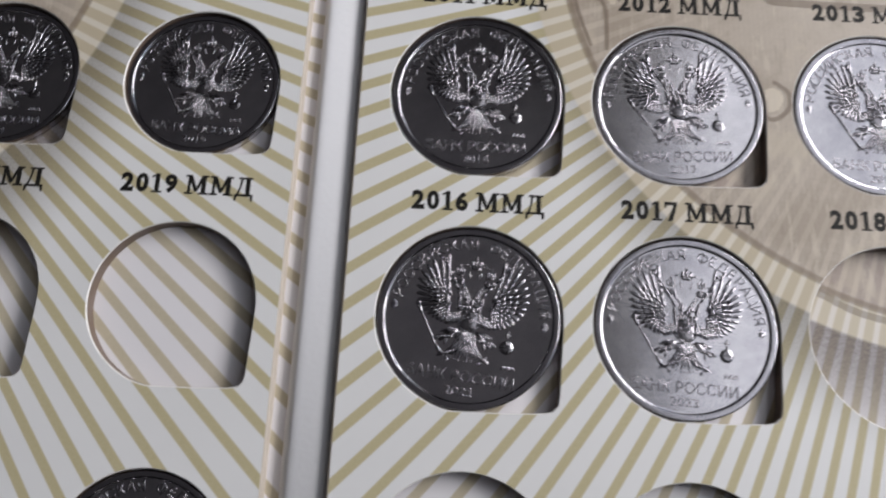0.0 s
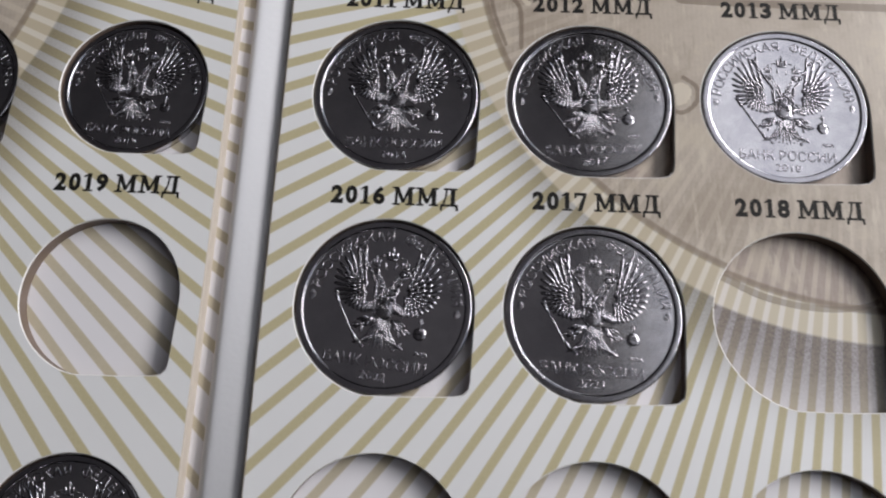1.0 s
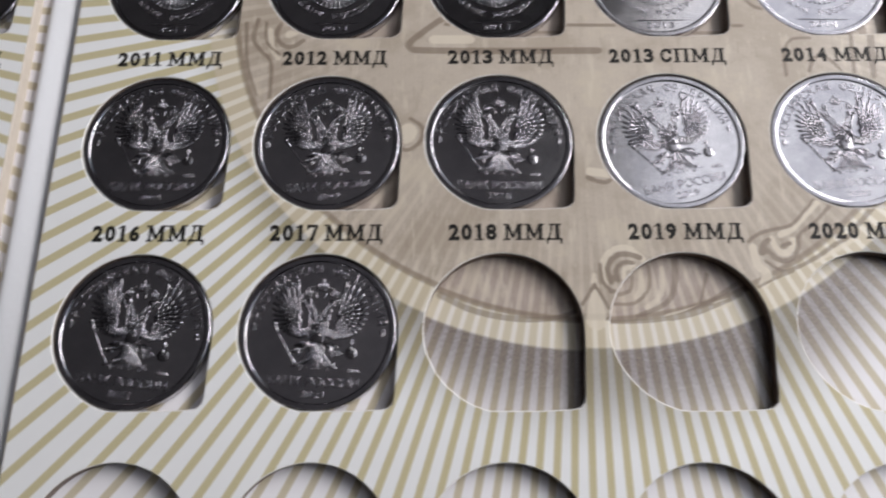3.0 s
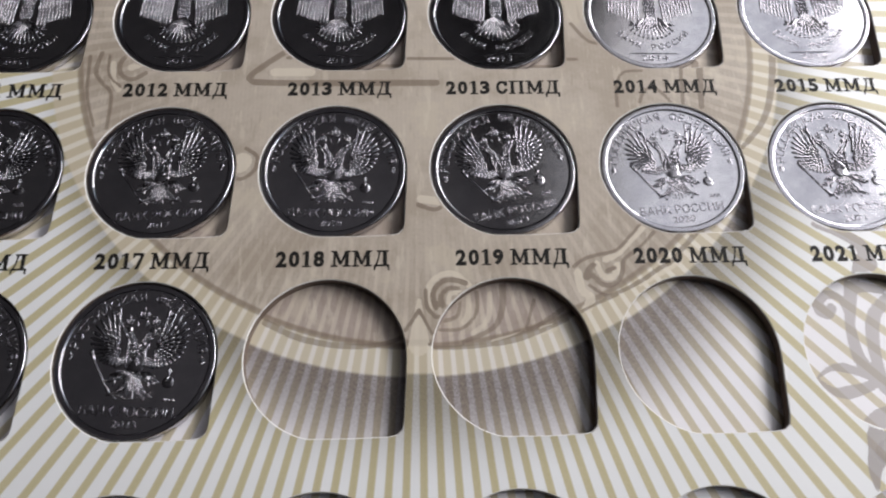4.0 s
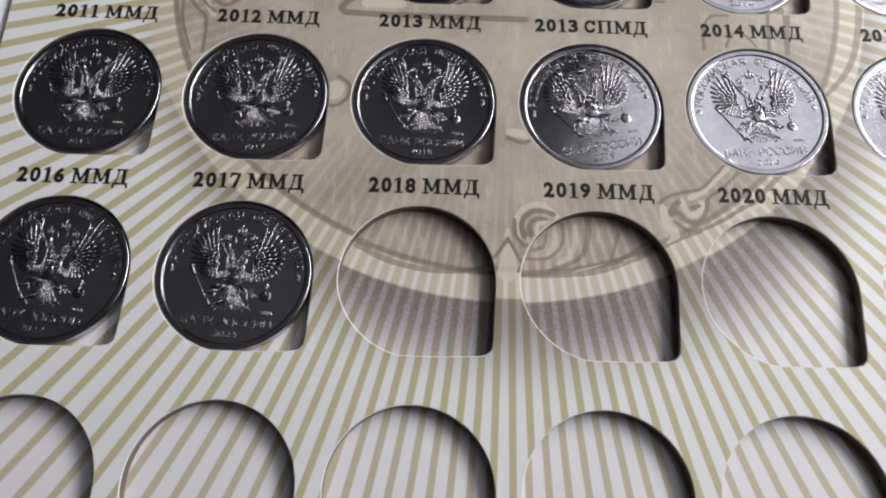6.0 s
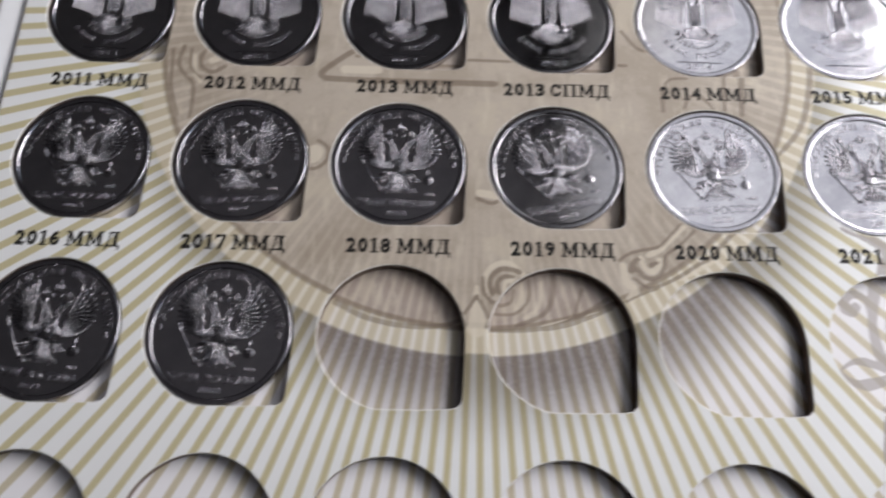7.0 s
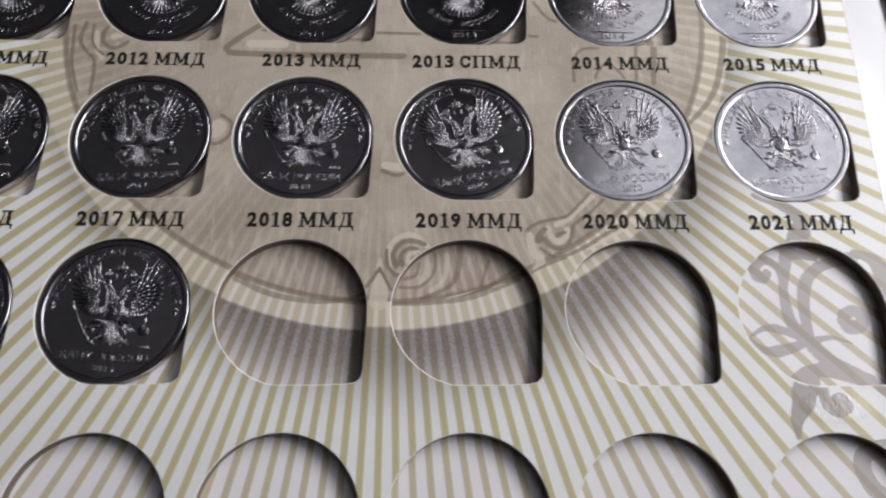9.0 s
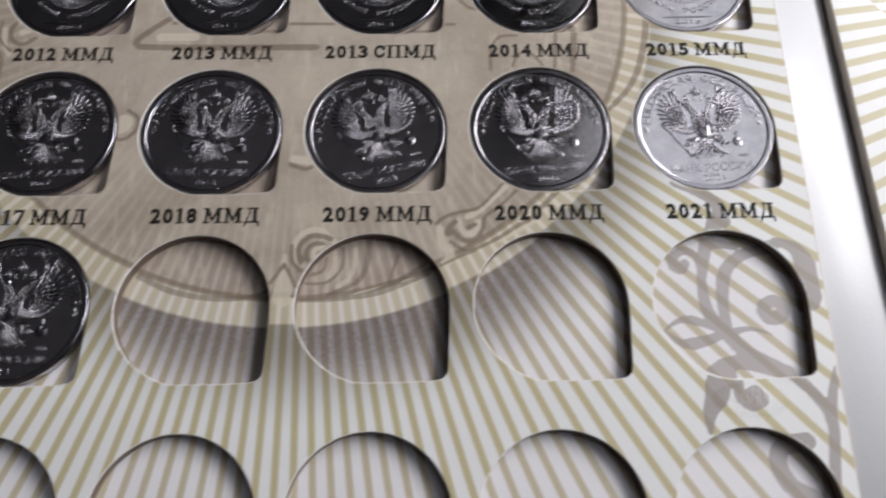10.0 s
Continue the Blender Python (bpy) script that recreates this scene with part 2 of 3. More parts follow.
    med = mixed(t, line * 0.62, med, (0.19, 0.14, 0.095))
    col = mixed(t, r.below(MED_R, 0.3), col, med)
    if ink:
        col = mixed(t, ink[1], col, ink[0])
    t.links.new(col, b.inputs["Base Color"])
    rg = cloud * 0.10 + 0.27
    height = grain * 0.3 + cloud * 0.7
    if creased:
        mp = t.nodes.new("ShaderNodeMapping")
        mp.inputs["Scale"].default_value = (1.0, 0.35, 1.0)
        mp.inputs["Rotation"].default_value = (0, 0, 0.5)
        t.links.new(pos, mp.inputs[0])
        creases = noise_val(t, 1500.0, 4.0, mp.outputs[0], 0.6)
        worn = hypot((x - 136.5) * 0.45, y + 45.0).below(2.2, 1.2)
        rg = rg * (worn * -0.5 + 1.0)
        height = height * 0.05 + creases * worn * 0.26
    t.links.new(rg.sock, b.inputs["Roughness"])
    bump(t, b, height, 1.0 if creased else 0.05, 0.0006)
    return m


def plain(name, c0, c1, rough, scale=120.0, bumped=0.1, dist=0.0004):
    m, t, b = material(name, rough=rough)
    pos = position(t)
    n = noise_val(t, scale, 5.0, pos)
    f = noise_val(t, scale * 14, 2.0, pos)
    t.links.new(mixed(t, n * 0.7 + f * 0.3, c0, c1), b.inputs["Base Color"])
    bump(t, b, n * 0.4 + f * 0.6, bumped, dist)
    return m


CX_RIGHT, CX_LEFT, CX_FAR = 68.0, -109.0, 245.0
M_RIGHT, M_RIGHT_FLOOR = printed("printed_card", CX_RIGHT, False, True), printed("printed_backing", CX_RIGHT, True)
INKS = {}
for key, tone, share in (("dark_scroll", (0.18, 0.135, 0.10), 0.68), ("light_scroll", (0.70, 0.63, 0.52), 0.70), ("flourish", (0.305, 0.265, 0.255), 0.82)):
    INKS[key] = (printed(key + "_print", CX_RIGHT, False, key == "flourish", 0.06, (tone, share)), printed(key + "_backing_print", CX_RIGHT, True, False, 0.06, (tone, share * 0.84)))
M_LEFT, M_LEFT_FLOOR = printed("printed_card_two", CX_LEFT, False, False, 0.12), printed("printed_backing_two", CX_LEFT, True, False, 0.12)
M_FAR, M_FAR_FLOOR = printed("printed_card_three", CX_FAR, False, False), printed("printed_backing_three", CX_FAR, True, False)
# cut-out walls: shade put into the colour, dark brown to deepen the slots
M_CUT_SHADE = plain("shaded_cut_edge", (0.12, 0.085, 0.065), (0.20, 0.15, 0.12), 0.5, 500)
M_LIP = plain("white_card_lip", (0.68, 0.67, 0.65), (0.80, 0.79, 0.77), 0.4, 500)
M_SIDE = plain("cream_card_side", (0.46, 0.40, 0.34), (0.56, 0.50, 0.43), 0.6, 500)
M_LINING = plain("white_binding", (0.80, 0.81, 0.84), (0.87, 0.87, 0.90), 0.34, 90, 0.12)
M_INK = plain("black_print", (0.010, 0.009, 0.008), (0.018, 0.016, 0.015), 0.6, 800)
M_INK.node_tree.nodes["Principled BSDF"].inputs["Specular IOR Level"].default_value = 0.2
M_TABLE = plain("dark_wood", (0.05, 0.03, 0.02), (0.10, 0.06, 0.035), 0.5, 20)
M_WALL = plain("wall_paint", (0.035, 0.033, 0.034), (0.05, 0.047, 0.048), 0.9, 8)
M_CEIL = plain("ceiling_paint", (0.31, 0.305, 0.335), (0.36, 0.355, 0.385), 0.9, 8)
M_FRAME = plain("window_paint", (0.72, 0.72, 0.70), (0.8, 0.8, 0.78), 0.4, 30)


def coin_metal(name, tone, rough, struck=0.0):
    m, t, b = material(name, metal=1.0)
    tc = t.nodes.new("ShaderNodeTexCoord").outputs["Object"]
    n = noise_val(t, 240.0, 5.0, tc, 0.6)
    mp = t.nodes.new("ShaderNodeMapping")
    mp.inputs["Scale"].default_value = (1.0, 9.0, 1.0)
    mp.inputs["Rotation"].default_value = (0, 0, 0.7)
    t.links.new(tc, mp.inputs[0])
    scr = noise_val(t, 900.0, 4.0, mp.outputs[0], 0.7)
    rnd = Val(t, t.nodes.new("ShaderNodeObjectInfo").outputs["Random"])
    haze = noise_val(t, 95.0, 3.0, position(t), 0.55)
    haze = haze.below(0.52, 0.16).flip()
    spots = noise_val(t, 620.0, 4.0, tc, 0.7)
    n = (n - 0.5) * 1.5 + 0.5 + (spots - 0.5) * 0.7
    n = n.op("MULTIPLY", 1.0, clamp=True)
    c0, c1 = (tone[0] * 0.66, tone[1] * 0.66, tone[2] * 0.70), tuple(min(v * 1.06, 0.9) for v in tone)
    t.links.new(mixed(t, n * 0.8 + rnd * 0.2, c0, c1), b.inputs["Base Color"])
    t.links.new((n * 0.05 + scr * 0.06 + haze * 0.04 + rough).sock, b.inputs["Roughness"])
    if struck:
        # fine struck texture of the raised work
        fine = noise_val(t, 2400.0, 3.0, tc, 0.6)
        bump(t, b, fine, struck, 0.00012)
    else:
        bump(t, b, scr * 0.6 + n * 0.4, 0.10, 0.00012)
    return m


M_COIN = coin_metal("nickel_plate", (0.66, 0.65, 0.67), 0.05)
M_RIM = coin_metal("worn_nickel_rim", (0.50, 0.49, 0.515), 0.09)
M_RELIEF = coin_metal("frosted_nickel_relief", (0.37, 0.36, 0.38), 0.14, 0.35)
M_LETTER = coin_metal("frosted_nickel_letters", (0.42, 0.41, 0.43), 0.13, 0.5)


# ---- mesh helpers ----
def part(name, bm, mats, parent, label=""):
    me = bpy.data.meshes.new(name)
    bm.normal_update()
    bm.to_mesh(me)
    bm.free()
    for mt in (mats if isinstance(mats, (list, tuple)) else [mats]):
        me.materials.append(mt)
    ob = new(name, me)
    ob.parent = parent
    if label:
        tagged(ob, label)
    return ob


def box(bm, x0, x1, y0, y1, z0, z1, mat=0):
    v = [bm.verts.new((x, y, z)) for z in (z0, z1) for x, y in ((x0, y0), (x1, y0), (x1, y1), (x0, y1))]
    for f in ((3, 2, 1, 0), (4, 5, 6, 7), (0, 1, 5, 4), (1, 2, 6, 5), (2, 3, 7, 6), (3, 0, 4, 7)):
        bm.faces.new([v[k] for k in f]).material_index = mat


def text_mesh(body, size, depth=0.0, bold=0.0):
    """Upright text in the XY plane, centred, as bmesh; sizes in metres."""
    cu = bpy.data.curves.new("text", "FONT")
    cu.body, cu.size, cu.align_x, cu.align_y = body, size, "CENTER", "BOTTOM_BASELINE"
    cu.extrude, cu.offset, cu.resolution_u = depth, bold, 3
    if depth:
        cu.bevel_depth, cu.bevel_resolution = depth * 0.95, 1
    ob = bpy.data.objects.new("text", cu)
    scene.collection.objects.link(ob)
    bpy.context.view_layer.update()
    me = bpy.data.meshes.new_from_object(ob.evaluated_get(bpy.context.evaluated_depsgraph_get()))
    bm = bmesh.new()
    bm.from_mesh(me)
    if depth:
        for v in bm.verts:
            v.co.z *= 0.6
    bpy.data.objects.remove(ob)
    bpy.data.curves.remove(cu)
    bpy.data.meshes.remove(me)
    return bm


def extent(bm):
    xs = [v.co.x for v in bm.verts]
    return (min(xs), max(xs)) if xs else (0, 0)


# ---- the album ----
P, Q = 27.2, 30.34
DEPTH = 2.1
Y0, Y1 = -98.0, 78.0
EDGE = 0.13


def slot_outline(rad):
    """Round cut-out whose lower right quarter is squared for a fingertip; angle by angle, in mm."""
    pts = []
    c = rad
    for k in range(100):
        a = 2 * math.pi * k / 100
        ca, sa = math.cos(a), math.sin(a)
        if ca > 0 and sa < 0:
            e = 15.0
            s = c * (1 - 0.03 * math.sin(2 * a) ** 2) / ((abs(ca) ** e + abs(sa) ** e) ** (1 / e))
            pts.append((s * ca, max(s * sa, -0.985 * rad)))
        else:
            # a little flatter towards the squared foot
            s = rad * (1 - 0.016 * math.sin(2 * a) ** 2) if sa < 0 else rad
            pts.append((s * ca, max(s * sa, -0.985 * rad)))
    return pts


def board(bm, x0, x1, cols, rows, rad, drop):
    """Top card with cut-outs, material 0 print and 1 cut edge with painted shade. Lengths in mm."""
    def quad(a, b2, c, d, mi):
        bm.faces.new([a, b2, c, d]).material_index = mi

    xs0, xs1 = min(cols) - P / 2, max(cols) + P / 2
    ys0, ys1 = min(rows) - Q / 2, max(rows) + Q / 2
    xs0, xs1 = max(xs0, x0 + 0.3), min(xs1, x1 - 0.3)

    def V(x, y, z):
        return bm.verts.new((x * MM, y * MM, z * MM))

    def flat(a0, a1, b0, b1):
        if a1 - a0 > 1e-6 and b1 - b0 > 1e-6:
            quad(V(a0, b0, 0), V(a1, b0, 0), V(a1, b1, 0), V(a0, b1, 0), 0)

    e = 0.25
    flat(x0 + e, x1 - e, Y0 + e, ys0), flat(x0 + e, x1 - e, ys1, Y1 - e)
    flat(x0 + e, xs0, ys0, ys1), flat(xs1, x1 - e, ys0, ys1)
    out = slot_outline(rad)
    for cx in cols:
        for cy in rows:
            ax0, ax1 = max(cx - P / 2, xs0), min(cx + P / 2, xs1)
            ay0, ay1 = cy - Q / 2, cy + Q / 2
            ring = []
            corners = [math.atan2(yy - cy, xx - cx) % (2 * math.pi) for xx, yy in ((ax1, ay1), (ax0, ay1), (ax0, ay0), (ax1, ay0))]
            for k, (px, py) in enumerate(out):
                ring.append((math.atan2(py, px) % (2 * math.pi), px, py))
            for a in corners:
                k = min(range(len(ring)), key=lambda q: abs(ring[q][0] - a))
                ring[k] = (a, ring[k][1], ring[k][2])
            outer, top, lip, foot = [], [], [], []
            for a, px, py in ring:
                ca, sa = math.cos(a), math.sin(a)
                s = min((ax1 - cx) / ca if ca > 1e-9 else 1e9, (ax0 - cx) / ca if ca < -1e-9 else 1e9, (ay1 - cy) / sa if sa > 1e-9 else 1e9, (ay0 - cy) / sa if sa < -1e-9 else 1e9)
                outer.append(V(cx + s * ca, cy + s * sa, 0))
                g = 1 + EDGE / rad
                top.append(V(cx + px * g, cy + py * g, 0))
                lip.append(V(cx + px, cy + py, -EDGE))
                foot.append(V(cx + px * 1.004, cy + py * 1.004, -drop))
            n = len(ring)
            for k in range(n):
                j = (k + 1) % n
                quad(outer[k], outer[j], top[j], top[k], 0)
                quad(top[k], top[j], lip[j], lip[k], 2)
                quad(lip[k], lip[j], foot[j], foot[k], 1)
    # rounded rim and sides of the card
    loops = []
    for ins, z in ((e, 0), (0.07, -0.08), (0, -0.25), (0, -drop)):
        loops.append([V(x0 + ins, Y0 + ins, z), V(x1 - ins, Y0 + ins, z), V(x1 - ins, Y1 - ins, z), V(x0 + ins, Y1 - ins, z)])
    for li in range(3):
        for k in range(4):
            j = (k + 1) % 4
            quad(loops[li + 1][k], loops[li + 1][j], loops[li][j], loops[li][k], 3)
    bmesh.ops.remove_doubles(bm, verts=bm.verts, dist=1e-6)


def backing(bm, x0, x1, drop):
    z1, z0 = -drop * MM, -(drop + 0.5) * MM
    box(bm, x0 * MM, x1 * MM, (Y0 - 1) * MM, (Y1 + 1) * MM, z0, z1)


album = tagged(new("coin_album"), "open cardboard coin album with gold striped pages", "album")

COLS = [k * P for k in range(6)]
ROWS = [Q, 0.0, -Q, -2 * Q]
LCOLS = [-37.2 - P, -37.2]
FCOLS = [179.4]
R2, R1 = 11.72, 10.42

pages = {}
for key, x0, x1, cols, rad, mt, mf, b0, b1 in (
        ("right", -16.0, 151.0, COLS, R2, M_RIGHT, M_RIGHT_FLOOR, -15.6, 149.3),
        ("left", -191.0, -23.6, LCOLS, R1, M_LEFT, M_LEFT_FLOOR, -192.0, -21.6),
        ("far", 161.8, 331.0, FCOLS, R2, M_FAR, M_FAR_FLOOR, 162.2, 330.8)):
    bm = bmesh.new()
    board(bm, x0, x1, cols, ROWS, rad, DEPTH)
    if key == "right":
        for v in bm.verts:
            if v.co.x > 0.1485:
                v.co.x += 0.0004 + 0.022 * v.co.y
    pg = part("page", bm, [mt, M_CUT_SHADE, M_LIP, M_SIDE], album, "glossy white card printed with gold rays and cut-outs")
    bm = bmesh.new()
    backing(bm, b0, b1, DEPTH)
    part("backing_sheet", bm, mf, pg, "printed backing sheet under the cut-outs")
    pages[key] = pg

def in_slot(x, y, grow=0.0):
    """Whether places lie in a cut-out of the middle page (numpy arrays, mm)."""
    inside = np.zeros(x.shape, bool)
    for cx in COLS:
        for cy in ROWS:
            u, v = x - cx, y - cy
            rad = R2 + grow
            round_part = u * u + v * v < rad * rad
            square = (u > 0) & (v < 0) & (u < rad * 0.975) & (v > -rad * 0.975)
            inside |= round_part | square
    return inside


def rounded(pts, n=4):
    """The points joined by a smooth curve through them."""
    if len(pts) < 3:
        return pts
    q = [np.array(p) for p in (pts[0], *pts, pts[-1])]
    out = []
    for a, b2, c, d in zip(q, q[1:], q[2:], q[3:]):
        for k in range(n):
            u = k / n
            out.append(tuple(0.5 * (2 * b2 + (c - a) * u + (2 * a - 5 * b2 + 4 * c - d) * u * u + (3 * b2 - a - 3 * c + d) * u ** 3)))
    return out + [tuple(q[-1])]


def ink_mesh(paths, z, keep, x_max, step=0.2):
    """Flat print in the shape of the strokes, on the card or on the backing."""
    px = np.array([q[0] for p in paths for q in p[2:]])
    py = np.array([q[1] for p in paths for q in p[2:]])
    gx = np.arange(px.min() - 3, min(px.max() + 3, x_max), step)
    gy = np.arange(py.min() - 3, py.max() + 3, step)
    X, Y = np.meshgrid(gx, gy, indexing="ij")
    D = np.full(X.shape, 1e9)
    for w0, w1, *pts in paths:
        pts = rounded(pts, 7)
        n = len(pts) - 1
        for k in range(n):
            (ax, ay), (bx, by) = pts[k], pts[k + 1]
            bx, by = bx - ax, by - ay
            h = np.clip(((X - ax) * bx + (Y - ay) * by) / (bx * bx + by * by), 0, 1)
            D = np.minimum(D, np.hypot(X - ax - h * bx, Y - ay - h * by) - (w0 + (w1 - w0) * (k + h) / n))
    # draw border corners onto the outline
    Gx, Gy = np.gradient(D, step)
    near = np.abs(D) < 0.75 * step
    X2, Y2 = np.where(near, X - D * Gx, X), np.where(near, Y - D * Gy, Y)
    ok = keep(X, Y)
    cell = (D[:-1, :-1] < 0.5 * step) & (D[1:, :-1] < 0.5 * step) & (D[:-1, 1:] < 0.5 * step) & (D[1:, 1:] < 0.5 * step)
    cell &= ok[:-1, :-1] & ok[1:, :-1] & ok[:-1, 1:] & ok[1:, 1:]
    bm = bmesh.new()
    made = {}

    def vert(i, j):
        if (i, j) not in made:
            made[i, j] = bm.verts.new((X2[i, j] * MM, Y2[i, j] * MM, z * MM))
        return made[i, j]
    for i, j in np.argwhere(cell):
        bm.faces.new([vert(i, j), vert(i + 1, j), vert(i + 1, j + 1), vert(i, j + 1)])
    return bm


def islands(bm):
    """The separate pieces of a mesh, each as a bmesh of its own."""
    bm.verts.index_update()
    left, out = set(bm.faces), []
    while left:
        heap, group = [left.pop()], []
        while heap:
            f = heap.pop()
            group.append(f)
            for v in f.verts:
                for o in v.link_faces:
                    if o in left:
                        left.remove(o)
                        heap.append(o)
        one, made = bmesh.new(), {}
        for f in sorted(group, key=lambda q: min(v.index for v in q.verts)):
            for v in f.verts:
                if v.index not in made:
                    made[v.index] = one.verts.new(v.co)
            one.faces.new([made[v.index] for v in f.verts])
        out.append(one)
    bm.free()
    return sorted(out, key=lambda q: tuple(q.verts[:][0].co))


for name, paths, lift, lab in (("light_scroll", LIGHT_PATHS, 0.012, "pale printed scroll lines"), ("dark_scroll", DARK_PATHS, 0.016, "brown printed scroll lines"), ("flourish", FLOWER_PATHS, 0.014, "grey brown printed leaf flourish")):
    for piece in islands(ink_mesh(paths, lift, lambda u, v: ~in_slot(u, v, EDGE), 150.2)):
        part(name, piece, INKS[name][0], pages["right"], lab)
    for piece in islands(ink_mesh(paths, lift - DEPTH, lambda u, v: in_slot(u, v, -0.05), 149.0)):
        part(name, piece, INKS[name][1], pages["right"], lab)

# white binding between the pages, slightly bowed, lying lower than the cards
for x0, x1, high in ((-23.0, -15.0, False), (149.0, 163.5, True)):
    bm = bmesh.new()
    prev = None
    n = 48
    for k in range(n + 1):
        u = k / n
        x = x0 + (x1 - x0) * u
        w = min(max((u - 0.12) / 0.88, 0.0), 1.0)
        z = -0.45 - 2.6 * u ** 2.6 if high else -2.5 + (1.95 - 0.6 * w) * (1 - abs(2 * w - 1) ** 7)
        cur = [bm.verts.new((x * MM, yy * MM, zz * MM)) for yy, zz in ((Y0 - 1, z), (Y1 + 1, z), (Y1 + 1, -DEPTH - 3.5), (Y0 - 1, -DEPTH - 3.5))]
        if prev:
            for a, c in ((0, 1), (1, 2), (2, 3), (3, 0)):
                bm.faces.new([prev[a], cur[a], cur[c], prev[c]])
        else:
            bm.faces.new(cur)
        prev = cur
    bm.faces.new(list(reversed(prev)))
    bmesh.ops.recalc_face_normals(bm, faces=bm.faces)
    for f in bm.faces:
        f.smooth = abs(f.normal.z) > 0.5
    part("binding", bm, M_LINING, album, "white plastic binding strip between two pages")
bm = bmesh.new()
box(bm, -0.196, 0.336, (Y0 - 4) * MM, (Y1 + 4) * MM, -0.0075, -0.0027)
part("cover", bm, M_LINING, album, "white album cover under the pages")


def glyph(ch, x, y, w, h, bold):
    """One bold letter with slab serifs, its foot's left end at (x, y), in mm."""
    t, drawn = 0.27, []
    if ch == "М":
        drawn = [((0.10, t), (0.46, t), (0.46, h - t), (0.10, h - t)), ((w - 0.66, t), (w - 0.08, t), (w - 0.08, h - t), (w - 0.66, h - t)),
                 ((0.0, h), (0.60, h), (w / 2 + 0.14, 0.55), (w / 2 - 0.24, 0.35)), ((w / 2 - 0.24, 0.35), (w / 2 + 0.10, 0.35), (w - 0.16, h), (w - 0.62, h)),
                 ((-0.24, 0), (0.80, 0), (0.80, t), (-0.24, t)), ((w - 0.98, 0), (w + 0.24, 0), (w + 0.24, t), (w - 0.98, t)),
                 ((-0.24, h - t), (0.30, h - t), (0.30, h), (-0.24, h)), ((w - 0.40, h - t), (w + 0.24, h - t), (w + 0.24, h), (w - 0.40, h))]
    elif ch == "П":
        drawn = [((0.06, t), (0.62, t), (0.62, h - t), (0.06, h - t)), ((w - 0.62, t), (w - 0.06, t), (w - 0.06, h - t), (w - 0.62, h - t)), ((-0.22, h - t), (w + 0.22, h - t), (w + 0.22, h), (-0.22, h)),
                 ((-0.22, 0), (0.86, 0), (0.86, t), (-0.22, t)), ((w - 0.86, 0), (w + 0.22, 0), (w + 0.22, t), (w - 0.86, t))]
    elif ch == "Д":
        drawn = [((0.24, t), (0.54, t), (0.82, 1.3), (0.58, 1.3)), ((0.58, 1.3), (0.82, 1.3), (0.98, h - t), (0.70, h - t)), ((w - 0.98, t), (w - 0.40, t), (w - 0.40, h - t), (w - 0.98, h - t)),
                 ((0.42, h - t), (w - 0.12, h - t), (w - 0.12, h), (0.42, h)), ((0.0, 0), (w, 0), (w, t + 0.04), (0.0, t + 0.04)), ((0.0, -0.62), (0.24, -0.62), (0.34, 0), (0.0, 0)), ((w - 0.24, -0.62), (w, -0.62), (w, 0), (w - 0.34, 0))]
    elif ch == "1":
        m = w / 2 + 0.06
        drawn = [((m - 0.29, t), (m + 0.29, t), (m + 0.29, h), (m - 0.29, h)), ((m - 0.66, 0), (m + 0.66, 0), (m + 0.66, t - 0.02), (m - 0.66, t - 0.02)), ((m - 0.74, h - 0.62), (m - 0.70, h - 0.36), (m - 0.02, h), (m - 0.10, h - 0.38))]
    elif ch == "7":
        drawn = [((0.0, h - 0.46), (w, h - 0.46), (w, h), (0.0, h)), ((0.0, h - 0.82), (0.24, h - 0.82), (0.32, h - 0.4), (0.0, h - 0.4)), ((0.36, 0), (0.98, 0), (w, h - 0.44), (w - 0.46, h - 0.44))]
    if drawn:
        g = bmesh.new()
        for k, quad in enumerate(drawn):
            g.faces.new([g.verts.new(((x + px) * MM, (y + py) * MM, (0.020 + 0.003 * k) * MM)) for px, py in quad])
        bmesh.ops.recalc_face_normals(g, faces=g.faces)
        for f in g.faces:
            if f.normal.z < 0:
                f.normal_flip()
        return g
    g = text_mesh(ch, 3.0 * MM, 0.0, bold * MM)
    xs, ys = [v.co.x for v in g.verts], [v.co.y for v in g.verts]
    x0, x1, y0, y1 = min(xs), max(xs), min(ys), max(ys)
    for v in g.verts:
        v.co.x = (x + (v.co.x - x0) / (x1 - x0) * w) * MM
        v.co.y = (y + (v.co.y - y0) / (y1 - y0) * h) * MM
        v.co.z = 0.02 * MM
    bars = []
    if ch == "С":
        bars = [(w - 0.30, w, h - 0.85, h - 0.05)]
    elif ch in "23":
        bars = [(0.04, 0.45, h - 0.78, h - 0.38)]
    if ch == "2":
        bars.append((w - 0.22, w + 0.02, 0.0, 0.72))
    for k, (a, b2, c, d) in enumerate(bars):
        z = (0.024 + 0.003 * k) * MM
        g.faces.new([g.verts.new(((x + px) * MM, (y + py) * MM, z)) for px, py in ((a, c), (b2, c), (b2, d), (a, d))])
    return g


